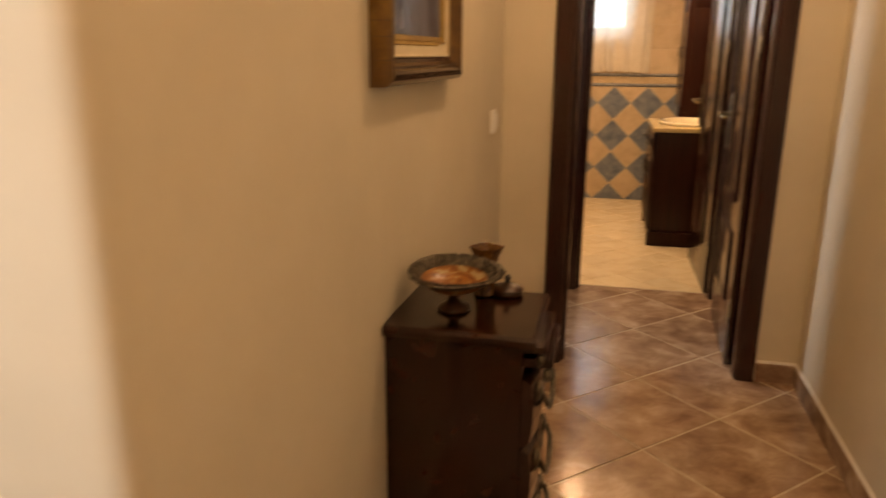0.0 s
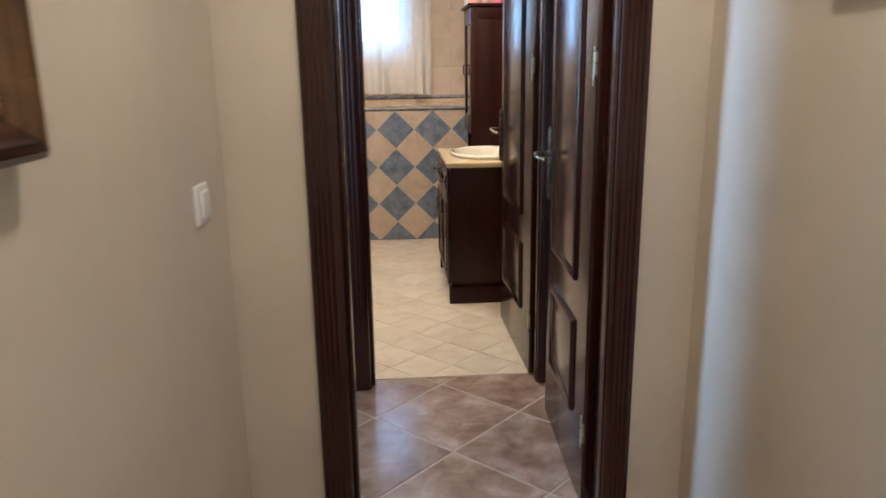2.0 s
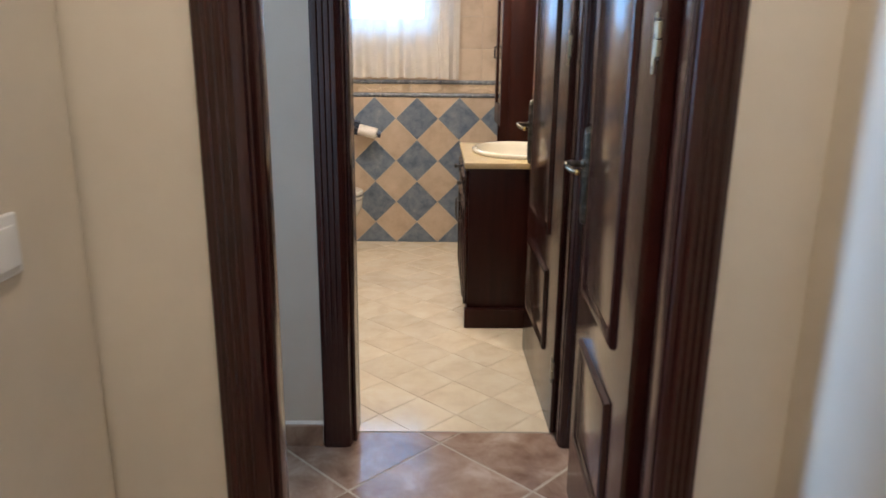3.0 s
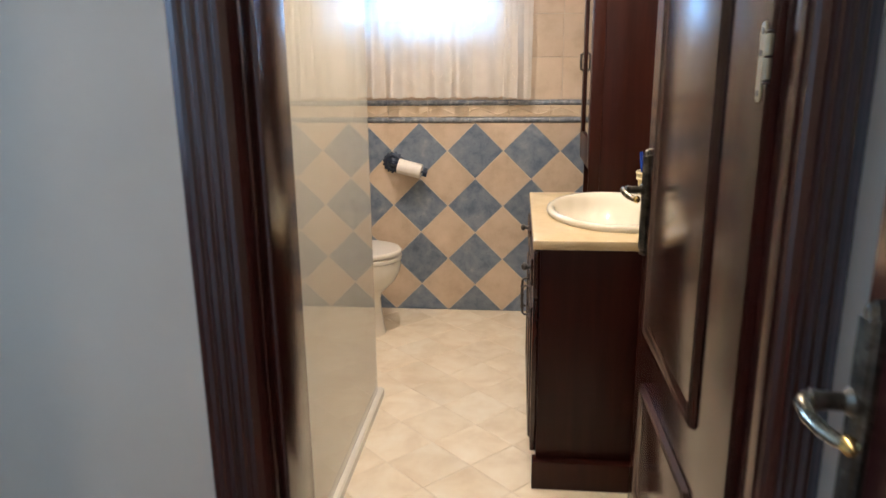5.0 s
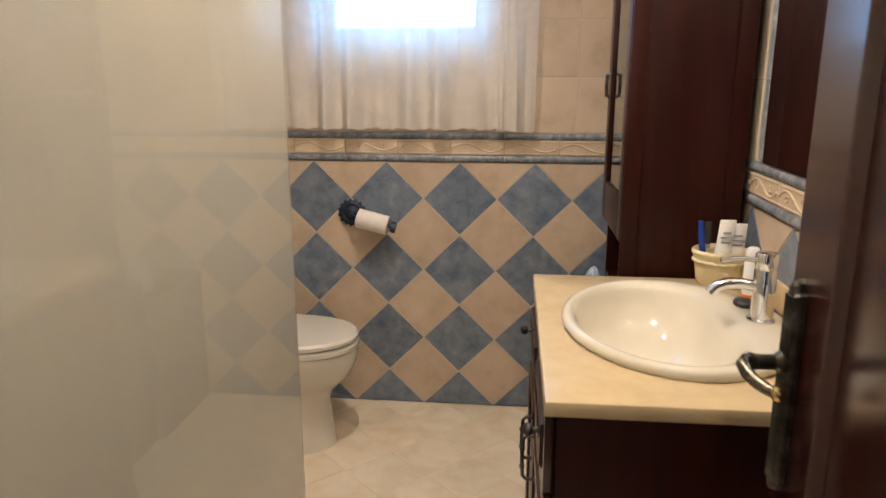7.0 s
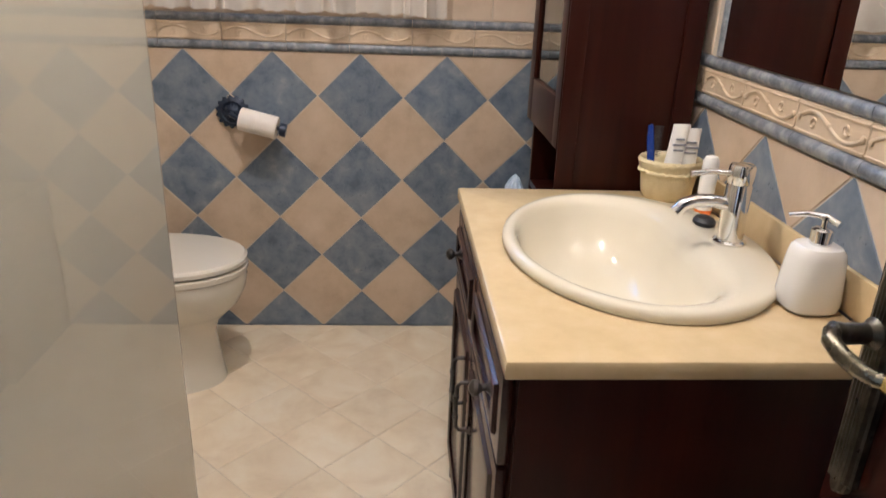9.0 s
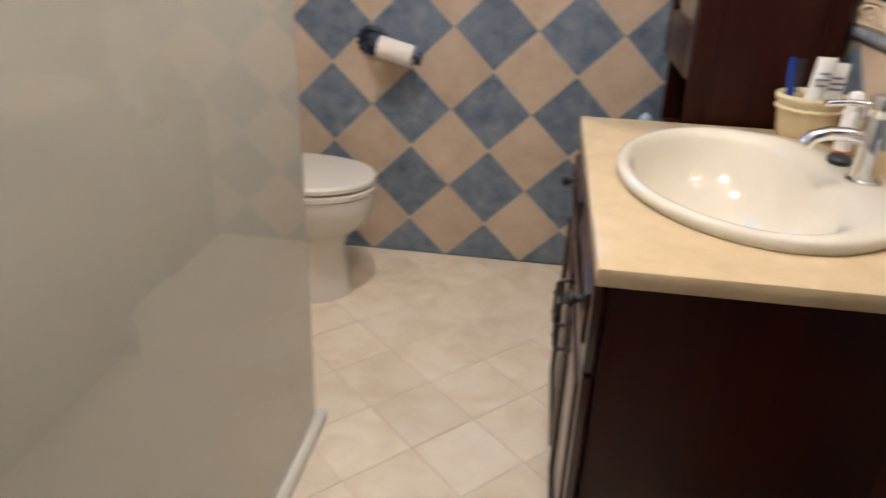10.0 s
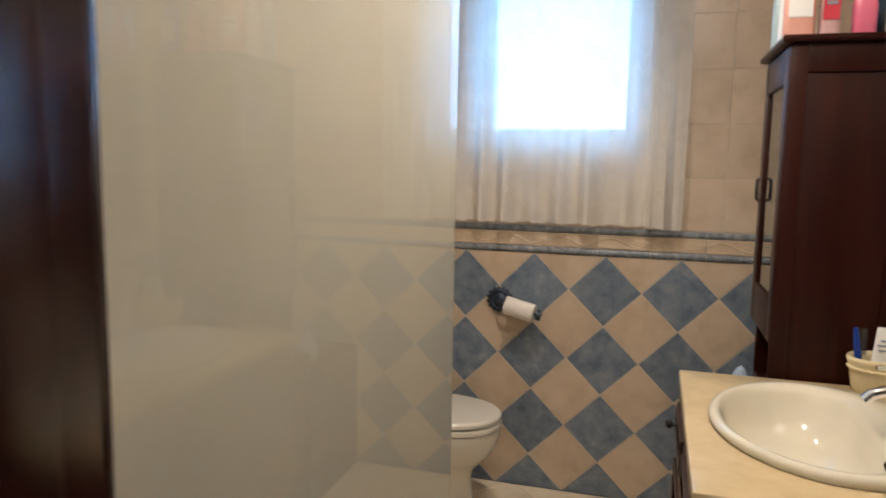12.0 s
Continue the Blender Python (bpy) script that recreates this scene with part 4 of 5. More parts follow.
bas = thing("washbasin", (BC[0], BC[1], VZ), "ivory ceramic oval washbasin set into the worktop", "washbasin")
z = VZ
by0 = -1.234
bowl = part("bowl", rings(bmesh.new(), [ellipse(0.550, by0, 0.232, 0.294, z + 0.001), ellipse(0.550, by0, 0.237, 0.2965, z + 0.009), ellipse(0.550, by0, 0.2345, 0.294, z + 0.017), ellipse(0.550, by0, 0.226, 0.288, z + 0.022),
                                 ellipse(0.540, by0, 0.207, 0.272, z + 0.0215, flat=0.26), ellipse(0.532, by0, 0.194, 0.261, z + 0.017, flat=0.34), ellipse(0.529, by0, 0.186, 0.252, z + 0.004, flat=0.36), ellipse(0.527, by0, 0.180, 0.244, z - 0.016, flat=0.36),
                                 ellipse(0.522, by0, 0.165, 0.222, z - 0.058, flat=0.34), ellipse(0.517, by0, 0.135, 0.176, z - 0.104, flat=0.26), ellipse(0.514, by0, 0.078, 0.108, z - 0.132, flat=0.1), ellipse(0.512, by0, 0.022, 0.022, z - 0.139)], False, True), BASIN_WHITE, bas)
bowl.data.set_sharp_from_angle(angle=math.pi)
part("drain_ring", lathe(bmesh.new(), (0.512, -1.234, z - 0.139), [(0.020, 0.0), (0.024, 0.003), (0.018, 0.005), (0.006, 0.003)], 22), CHROME, bas)

tap = thing("tap", (0.727, -1.232, z + 0.0215), "chrome single-lever basin tap", "tap")
tx, tyy, tz = 0.725, -1.240, z + 0.0215
part("tap_base", lathe(bmesh.new(), (tx, tyy, tz), [(0.029, 0.0), (0.029, 0.004), (0.024, 0.007)], 28), CHROME, tap)
part("tap_body", lathe(bmesh.new(), (tx, tyy, tz), [(0.023, 0.0072), (0.0225, 0.05), (0.0225, 0.108), (0.0215, 0.110), (0.0215, 0.113), (0.0228, 0.115), (0.0228, 0.141), (0.020, 0.146), (0.004, 0.148)], 28), CHROME, tap)
part("spout", tube(bmesh.new(), [(tx - 0.015, tyy, tz + 0.073), (tx - 0.045, tyy, tz + 0.079), (tx - 0.075, tyy, tz + 0.079), (tx - 0.096, tyy, tz + 0.071), (tx - 0.108, tyy, tz + 0.056)], 0.0120, 16), CHROME, tap)
part("lever", tube(bmesh.new(), [(tx - 0.018, tyy, tz + 0.130), (tx - 0.055, tyy, tz + 0.132), (tx - 0.092, tyy, tz + 0.128)], 0.0052, 12), CHROME, tap)
single("basin_plug", lathe(bmesh.new(), (0.718, -1.143, z + 0.0205), [(0.020, 0.0), (0.026, 0.004), (0.026, 0.010), (0.020, 0.016), (0.006, 0.018)], 24, sx=0.8, sy=1.0), RUBBER, "black rubber plug lying on the basin rim", "basin plug")

# soap dispenser
dis = thing("soap_dispenser", (0.752, -1.462, VZ), "white ceramic soap dispenser with a chrome pump", "soap dispenser")


def rsq(cx, cy, r, z, p=3.2, n=36):
    res = []
    for i in range(n):
        a = 2 * math.pi * i / n
        c, s = math.cos(a), math.sin(a)
        k = (abs(c) ** p + abs(s) ** p) ** (-1 / p)
        res.append((cx + r * c * k, cy + r * s * k, z))
    return res


dx, dy = 0.752, -1.462
part("body", rings(bmesh.new(), [rsq(dx, dy, 0.034, z + 0.0005), rsq(dx, dy, 0.040, z + 0.006), rsq(dx, dy, 0.042, z + 0.018), rsq(dx, dy, 0.040, z + 0.055), rsq(dx, dy, 0.037, z + 0.085), rsq(dx, dy, 0.0345, z + 0.097), rsq(dx, dy, 0.030, z + 0.103, 3.0), rsq(dx, dy, 0.012, z + 0.105, 2.0)]), WHITE_GLAZE, dis)
part("pump_collar", lathe(bmesh.new(), (dx, dy, z + 0.105), [(0.0155, 0.0), (0.0155, 0.022), (0.012, 0.025), (0.005, 0.026)], 22), CHROME, dis)
part("pump_stem", lathe(bmesh.new(), (dx, dy, z + 0.131), [(0.0042, 0.0), (0.0042, 0.012), (0.009, 0.013), (0.009, 0.018), (0.003, 0.020)], 16), CHROME, dis)
part("pump_spout", tube(bmesh.new(), [(dx + 0.010, dy - 0.022, z + 0.142), (dx, dy, z + 0.148), (dx - 0.024, dy + 0.010, z + 0.149), (dx - 0.046, dy + 0.020, z + 0.144)], 0.0046, 10, lambda f: 1.15 - 0.3 * f), CHROME, dis)

# knitted basket and what stands in it
bk = thing("knitted_basket", (0.731, -0.897, VZ), "small cream knitted basket on the worktop", "basket")
bx, by = 0.731, -0.897
part("basket_wall", lathe(bmesh.new(), (bx, by, VZ), [(0.048, 0.001), (0.056, 0.012), (0.060, 0.042), (0.063, 0.066), (0.068, 0.078), (0.071, 0.086), (0.068, 0.093), (0.064, 0.090), (0.060, 0.080), (0.055, 0.040), (0.046, 0.010)], 72, sx=1.0, sy=0.88,
                          wobble=lambda a, k: 1 + (0.018 * math.cos(24 * a + k * 1.6) if k < 9 else 0)), KNIT, bk)
part("cuff_seam", tube(bmesh.new(), [(bx + 0.0655 * 1.0 * math.cos(a), by + 0.0655 * 0.88 * math.sin(a), VZ + 0.064 + 0.002 * math.sin(a * 20)) for a in [6.2832 * i / 48 for i in range(49)]], 0.004, 8), KNIT, bk)


def tube_pack(name, x, y, zb, h, r, lean, mat, label, cat, capm=None, bars=True):
    """A cosmetic tube: flat crimped top, round lower end and a cap."""
    th = thing(name, (x, y, zb), label, cat)
    lx, ly = lean
    lp = []
    for f, sx, sy in ((0.0, 1.0, 1.0), (0.5, 1.02, 0.85), (0.9, 1.08, 0.4), (1.0, 1.1, 0.15)):
        lp.append([(x + lx * f * h + r * sx * math.cos(a), y + ly * f * h + r * sy * math.sin(a), zb + h * f) for a in [6.2832 * i / 20 for i in range(20)]])
    part("tube_body", rings(bmesh.new(), lp), mat, th)
    if bars:
        for k, w in ((0.62, 0.6), (0.70, 0.8), (0.78, 0.5)):
            part("label_bar", boxm(x + lx * k * h - r * w, x + lx * k * h + r * w, y + ly * k * h - r * (1.0 - 0.5 * k) - 0.0016, y + ly * k * h - r * (1.0 - 0.5 * k) + 0.003, zb + h * k, zb + h * k + 0.004), INK, th, smooth=False)
    if capm:
        part("cap", lathe(bmesh.new(), (x, y, zb), [(r * 0.8, -0.012), (r * 0.85, -0.0005)], 18), capm, th)
    return th


tube_pack("toothpaste_tube", 0.721, -0.920, VZ + 0.022, 0.150, 0.018, (0.10, 0.0), WHITE_PLASTIC, "white toothpaste tube standing in the basket", "tube", WHITE_PLASTIC)
tube_pack("cream_tube", 0.759, -0.912, VZ + 0.022, 0.138, 0.021, (0.04, 0.05), WHITE_PLASTIC, "white cream tube with grey print in the basket", "tube", WHITE_PLASTIC)
hb = thing("hair_brush", (0.681, -0.897, VZ + 0.02), "blue plastic hair brush standing in the basket", "hair brush")
part("brush_back", tube(bmesh.new(), [(0.693, -0.897, VZ + 0.015), (0.685, -0.897, VZ + 0.09), (0.679, -0.897, VZ + 0.130), (0.675, -0.897, VZ + 0.165)], 0.0075, 12, lambda f: 0.8 + 0.35 * math.sin(f * math.pi)), BRUSH_BLUE, hb)
bm = bmesh.new()
for i in range(14):
    zz = VZ + 0.095 + i * 0.005
    for k in (-0.004, 0.004):
        tube(bm, [(0.685, -0.897 + k, zz), (0.702, -0.897 + k * 1.6, zz + 0.002)], 0.0009, 5)
tagged(part("bristles", bm, RUBBER, hb, "black bristles"), kind="stuff")
rb = thing("roll_on_bottle", (0.772, -1.012, VZ), "white roll-on bottle with an orange base behind the tap", "bottle")
part("bottle_base", lathe(bmesh.new(), (0.772, -1.012, VZ), [(0.016, 0.0005), (0.0175, 0.003), (0.0175, 0.011)], 22), ORANGE, rb, "orange base band")
part("bottle_body", lathe(bmesh.new(), (0.772, -1.012, VZ), [(0.0172, 0.0112), (0.0172, 0.085), (0.015, 0.092)], 22), WHITE_PLASTIC, rb)
part("bottle_cap", lathe(bmesh.new(), (0.772, -1.012, VZ), [(0.0155, 0.0922), (0.0165, 0.096), (0.0165, 0.116), (0.012, 0.124), (0.004, 0.127)], 22), WHITE_PLASTIC, rb)

# ---- tall cabinet ----
CX0, CX1, CY0, CY1, CTOP = 0.487, 0.792, -0.826, -0.42, 1.674
tc = thing("tall_cabinet", (0.64, -0.62, 0), "tall dark mahogany bathroom cabinet with a glazed door", "cabinet")
part("side_panel", boxm(CX0 + 0.02, CX1, CY0 + 0.006, CY0 + 0.02, 0.0, CTOP, 0.002), CABINET, tc)
part("side_panel", boxm(CX0 + 0.02, CX1, CY1 - 0.02, CY1, 0.0, CTOP, 0.002), CABINET, tc)
part("side_stile", boxm(CX0 + 0.002, CX0 + 0.045, CY0, CY0 + 0.0055, 0.0, CTOP, 0.0015), CABINET, tc)
part("side_stile", boxm(CX1 - 0.045, CX1, CY0, CY0 + 0.0055, 0.0, CTOP, 0.0015), CABINET, tc)
part("side_rail", boxm(CX0 + 0.0455, CX1 - 0.0455, CY0, CY0 + 0.0055, CTOP - 0.072, CTOP, 0.0015), CABINET, tc)
part("back_panel", boxm(CX1 - 0.012, CX1 - 0.001, CY0 + 0.0205, CY1 - 0.0205, 0.0, CTOP), CABINET, tc)
for k, zz in enumerate((0.06, 0.69, 0.868, 1.25)):
    part("shelf", boxm(CX0 + 0.021, CX1 - 0.0125, CY0 + 0.0205, CY1 - 0.0205, zz, zz + 0.016), CABINET, tc)
part("top", rings(bmesh.new(), [[(x, y, zz) for x, y in ((CX0 - o, CY0 - o), (CX1, CY0 - o), (CX1, CY1 + 0.004), (CX0 - o, CY1 + 0.004))] for o, zz in ((0.003, CTOP + 0.0005), (0.018, CTOP + 0.003), (0.021, CTOP + 0.008), (0.021, CTOP + 0.015), (0.017, CTOP + 0.020))]), CABINET, tc, smooth=False)
dr = part("cabinet_door", boxm(CX0, CX0 + 0.019, CY0 + 0.008, CY0 + 0.062, 0.886, CTOP - 0.004, 0.002), CABINET, tc)
part("door_stile", boxm(CX0, CX0 + 0.019, CY1 - 0.060, CY1 - 0.004, 0.886, CTOP - 0.004, 0.002), CABINET, dr)
part("door_rail", boxm(CX0, CX0 + 0.019, CY0 + 0.0625, CY1 - 0.0605, 0.886, 1.00, 0.002), CABINET, dr)
part("door_rail", boxm(CX0, CX0 + 0.019, CY0 + 0.0625, CY1 - 0.0605, CTOP - 0.096, CTOP - 0.004, 0.002), CABINET, dr)
part("door_glass", boxm(CX0 + 0.008, CX0 + 0.012, CY0 + 0.0625, CY1 - 0.0605, 1.0005, CTOP - 0.0965), CAB_GLASS, dr, "pale glass pane", smooth=False)
part("door_handle", tube(bmesh.new(), [(CX0, -0.47, 1.325), (CX0 - 0.011, -0.47, 1.32), (CX0 - 0.012, -0.47, 1.29), (CX0 - 0.011, -0.47, 1.26), (CX0, -0.47, 1.255)], 0.0055, 10), PEWTER, dr, "dark pewter handle")
part("lower_base", boxm(CX0 - 0.055, CX0 + 0.019, CY0 + 0.008, CY1 - 0.004, 0.0, 0.62, 0.004), CABINET, tc)


def bottle(name, x, y, zb, w, d, h, mat, label, capm, cap_h=0.03, bars=None, shoulder=0.75):
    th = thing(name, (x, y, zb), label, "bottle")
    sc = lambda k, zz: [(x + w * k * p[0], y + d * k * p[1], zz) for p in [((abs(math.cos(a)) ** 0.7) * (1 if math.cos(a) > 0 else -1), (abs(math.sin(a)) ** 0.7) * (1 if math.sin(a) > 0 else -1)) for a in [6.2832 * i / 24 for i in range(24)]]]
    part("bottle_body", rings(bmesh.new(), [sc(0.92, zb + 0.0005), sc(1.0, zb + 0.006), sc(1.0, zb + h * shoulder), sc(0.8, zb + h * (shoulder + 0.14)), sc(0.42, zb + h * (shoulder + 0.2)), sc(0.42, zb + h)]), mat, th)
    part("cap", lathe(bmesh.new(), (x, y, zb + h), [(min(w, d) * 0.55, 0.0005), (min(w, d) * 0.55, cap_h * 0.85), (min(w, d) * 0.35, cap_h)], 18), capm, th)
    if bars:
        part("label_patch", boxm(x - w * 0.75, x + w * 0.75, y - d - 0.0018, y - d * 0.9, zb + h * 0.25, zb + h * 0.62, 0.0008), bars, th, smooth=False)
        part("label_bar", boxm(x - w * 0.5, x + w * 0.5, y - d - 0.003, y - d - 0.0019, zb + h * 0.48, zb + h * 0.54), INK, th, smooth=False)
    return th


zt = CTOP + 0.020
bottle("lotion_bottle", 0.508, -0.790, zt, 0.038, 0.022, 0.19, PEACH, "peach lotion bottle with a large white label on the tall cabinet", WHITE_PLASTIC, bars=WHITE_PLASTIC)
bottle("lotion_bottle", 0.580, -0.788, zt, 0.025, 0.020, 0.16, BLUSH, "pale pink bottle with a red spot on the tall cabinet", RED, bars=RED)
bottle("shampoo_bottle", 0.660, -0.785, zt, 0.029, 0.020, 0.19, PINK, "pink shampoo bottle on the tall cabinet", PINK, shoulder=0.4)
bottle("shower_gel_bottle", 0.750, -0.785, zt, 0.033, 0.020, 0.18, DEEP_BLUE, "blue shower gel bottle on the tall cabinet", DEEP_BLUE, bars=WHITE_PLASTIC)
bottle("lotion_bottle", 0.490, -0.700, zt, 0.018, 0.022, 0.18, WHITE_PLASTIC, "white bottle on the tall cabinet", WHITE_PLASTIC)
bottle("lotion_bottle", 0.487, -0.600, zt, 0.018, 0.022, 0.17, TEAL, "pale teal bottle on the tall cabinet", WHITE_PLASTIC)
bottle("shampoo_bottle", 0.705, -0.700, zt, 0.024, 0.018, 0.13, SLATE, "dark slate bottle on the tall cabinet", RUBBER)

# low cabinet in the corner behind the vanity, with a crumpled bag on it
cc = thing("corner_cabinet", (0.60, -0.21, 0), "low dark wooden cabinet in the corner beside the tall cabinet", "cabinet")
part("body", boxm(0.408, 0.800, -0.412, -0.010, 0.0, 0.528, 0.004), CABINET, cc)
part("top", boxm(0.400, 0.802, -0.415, -0.008, 0.5285, 0.548, 0.005), CABINET, cc)


def crumpled(bm, c, rx, ry, h, seed):
    rnd = random.Random(seed)
    ph = [rnd.uniform(0, 6.28) for _ in range(6)]
    prof = [(0.75, 0.0), (1.0, 0.18), (0.95, 0.45), (0.72, 0.72), (0.35, 0.92), (0.05, 1.0)]
    return lathe(bm, c, [(r_, k_ * h) for r_, k_ in prof], 36, rx, ry, wobble=lambda a, k: 1 + 0.14 * math.sin(3 * a + ph[0] + k) + 0.09 * math.sin(7 * a + ph[1] - 1.7 * k) + 0.06 * math.sin(13 * a + ph[2] + 2.3 * k))


single("plastic_bag", crumpled(bmesh.new(), (0.482, -0.340, 0.5482), 0.036, 0.055, 0.145, 4), BAG, "pale blue crumpled plastic bag on the corner cabinet", "plastic bag", smooth=False)

# ---- mirror ----
MY0, MY1, MZ0, MZ1 = -2.05, -0.895, 1.112, 1.95
single("mirror", boxm(RIGHT - 0.006, RIGHT - 0.001, MY0, MY1, MZ0, MZ1), MIRROR, "large wall mirror framed by grey-blue moulding tiles", "mirror", smooth=False)

# ---- hall: picture ----
PX = HALL_L
pic = thing("picture", (PX, -4.97, 1.55), "oil painting in a gilded wooden frame with an ivory liner", "picture")
PY0, PY1, PZ0, PZ1 = -5.268, -4.665, 1.204, 1.88


def frame_side(prof, a, b, axis_pts):
    """One mitred side of a picture frame: prof is (inset, depth); a, b are outer corners."""
    return rings(bmesh.new(), [[(PX + dp * 0.68, c[0] + s[0] * ins * 0.58, c[1] + s[1] * ins * 0.58) for ins, dp in prof] for c, s in zip((a, b), axis_pts)])


PROF_GILT = [(0.0, 0.002), (0.0, 0.040), (0.006, 0.056), (0.020, 0.066), (0.040, 0.066), (0.052, 0.058), (0.058, 0.050), (0.058, 0.002)]
PROF_DARK = [(0.058, 0.002), (0.058, 0.050), (0.066, 0.046), (0.078, 0.034), (0.090, 0.030), (0.096, 0.030), (0.096, 0.002)]
PROF_LINER = [(0.096, 0.002), (0.096, 0.028), (0.100, 0.030), (0.106, 0.024), (0.150, 0.020), (0.150, 0.002)]
PROF_GOLD = [(0.150, 0.002), (0.150, 0.024), (0.158, 0.027), (0.166, 0.022), (0.176, 0.014), (0.176, 0.002)]
corners = [((PY0, PZ0), (1, 1)), ((PY1, PZ0), (-1, 1)), ((PY1, PZ1), (-1, -1)), ((PY0, PZ1), (1, -1))]
for nm, prof, mt in (("outer_moulding", PROF_GILT, GILT), ("inner_moulding", PROF_DARK, FRAME_DARK), ("liner", PROF_LINER, MAT_BOARD), ("slip", PROF_GOLD, FRAME_GOLD)):
    for i in range(4):
        (c0, s0), (c1, s1) = corners[i], corners[(i + 1) % 4]
        # bottom rail coloured darker than the gilt upright sides
        m_ = FRAME_DARK if (nm == "outer_moulding" and i == 0) else GILT if (nm == "inner_moulding" and i in (1, 3)) else mt
        part(nm, frame_side(prof, c0, c1, (s0, s1)), m_, pic, smooth=False)
bm = bmesh.new()
for yy in (PY0 + 0.0575, PY1 - 0.0575):
    for i in range(70):
        tube(bm, [(PX + 0.0185, yy - 0.003, PZ0 + 0.060 + i * 0.0075), (PX + 0.0200, yy + 0.003, PZ0 + 0.066 + i * 0.0075)], 0.0022, 6)
for i in range(48):
    tube(bm, [(PX + 0.0150, PY0 + 0.100 + i * 0.0075, PZ0 + 0.0825), (PX + 0.0165, PY0 + 0.106 + i * 0.0075, PZ0 + 0.0885)], 0.0022, 6)
tagged(part("rope_beading", bm, FRAME_GOLD, pic), kind="stuff")
for yc, sg in ((PY0, 1), (PY1, -1)):
    for i in range(15):
        zc = PZ0 + 0.05 + i * 0.040 + 0.009 * math.sin(i * 2.7)
        part("crackle_line", rings(bmesh.new(), [[(PX + dp * 0.68 + 0.0005, yc + sg * (ins * 0.58 - 0.0004), zz) for ins, dp in PROF_GILT] for zz in (zc, zc + 0.0013)]), CRACKLE, pic, smooth=False)
part("canvas", boxm(PX + 0.002, PX + 0.007, PY0 + 0.103, PY1 - 0.103, PZ0 + 0.103, PZ1 - 0.103), PAINTING, pic, "dusky blue painting behind glass", smooth=False)

for y_, z_, w_, h_, mt in ((PY0 + 0.185, PZ0 + 0.112, 0.020, 0.050, WATER_GREY), (PY0 + 0.145, PZ0 + 0.118, 0.014, 0.030, INK)):
    part("paint_stroke", rings(bmesh.new(), [[(PX + d_, y_ - w_ / 2 * k_, z_), (PX + d_, y_ + w_ / 2 * k_, z_ + 0.004), (PX + d_, y_ + w_ * 0.12 * k_, z_ + h_ * 0.7), (PX + d_, y_ - w_ * 0.05, z_ + h_ * k_)] for d_, k_ in ((0.0072, 1.0), (0.0082, 0.8))]), mt, pic)
skewed(pic)

pic2 = thing("picture", (HALL_R, -4.5, 1.70), "picture in a narrow black frame on the hall wall", "picture")
for y0, y1, z0, z1 in ((-4.95, -4.245, 1.4315, 1.475), (-4.95, -4.245, 1.94, 1.985), (-4.95, -4.905, 1.4755, 1.9395), (-4.29, -4.245, 1.4755, 1.9395)):
    part("frame_bar", boxm(HALL_R - 0.032, HALL_R - 0.002, y0, y1, z0, z1, 0.004), BLACK_LACQUER, pic2)
part("print", boxm(HALL_R - 0.014, HALL_R - 0.004, -4.9045, -4.2905, 1.4758, 1.9392), MAT_BOARD, pic2, smooth=False)

# light switch
sw = thing("light_switch", (HALL_L, -3.99, 1.03), "white rocker light switch on the cream wall", "light switch")
part("switch_plate", boxm(HALL_L + 0.0005, HALL_L + 0.010, -4.032, -3.948, 0.987, 1.071, 0.004, 3), WHITE_PLASTIC, sw)
part("rocker", boxm(HALL_L + 0.0102, HALL_L + 0.017, -4.016, -3.964, 1.001, 1.057, 0.003, 2), WHITE_PLASTIC, sw)
skewed(sw)

# ---- hall: chest of drawers ----
KX0, KX1, KY0, KY1, KZ = -0.473, -0.140, -5.225, -4.915, 0.70
ch = thing("chest_of_drawers", (-0.30, -5.07, 0), "small dark walnut chest of drawers with bronze pulls", "chest of drawers")
part("top", rings(bmesh.new(), [[(x, y, zz) for x, y in ((KX0, KY0 + o), (KX1 - o, KY0 + o), (KX1 - o, KY1 - o), (KX0, KY1 - o))] for o, zz in ((0.012, KZ - 0.030), (0.004, KZ - 0.026), (0.0, KZ - 0.018), (0.0, KZ - 0.008), (0.004, KZ - 0.002), (0.008, KZ))]), CHEST_WOOD, ch, smooth=False)
part("body", boxm(KX0, KX1 - 0.030, KY0 + 0.015, KY1 - 0.015, 0.09, KZ - 0.0305, 0.003), CHEST_WOOD, ch)
part("plinth", boxm(KX0, KX1 - 0.012, KY0 + 0.006, KY1 - 0.006, 0.0, 0.0895, 0.006), CHEST_WOOD, ch)
for x1_, z0_, z1_ in ((-0.121, 0.654, 0.6685), (-0.106, 0.622, 0.640)):
    part("drawer_ledge", rings(bmesh.new(), [[(x, y, zz) for x, y in ((KX1 - 0.031, KY0 + 0.035), (x1_ - o, KY0 + 0.035), (x1_ - o, KY1 - 0.045), (KX1 - 0.031, KY1 - 0.045))] for o, zz in ((0.006, z0_), (0.001, z0_ + 0.004), (0.0, (z0_ + z1_) / 2), (0.001, z1_ - 0.003), (0.005, z1_))]), CHEST_WOOD, ch, smooth=False)
    for yy in (KY0 + 0.042, KY1 - 0.052):
        part("carved_drop", lathe(bmesh.new(), (x1_ - 0.012, yy, z0_ - 0.034), [(0.002, 0.0), (0.007, 0.005), (0.011, 0.014), (0.010, 0.022), (0.006, 0.028), (0.009, 0.0338)], 18), BRONZE, ch)
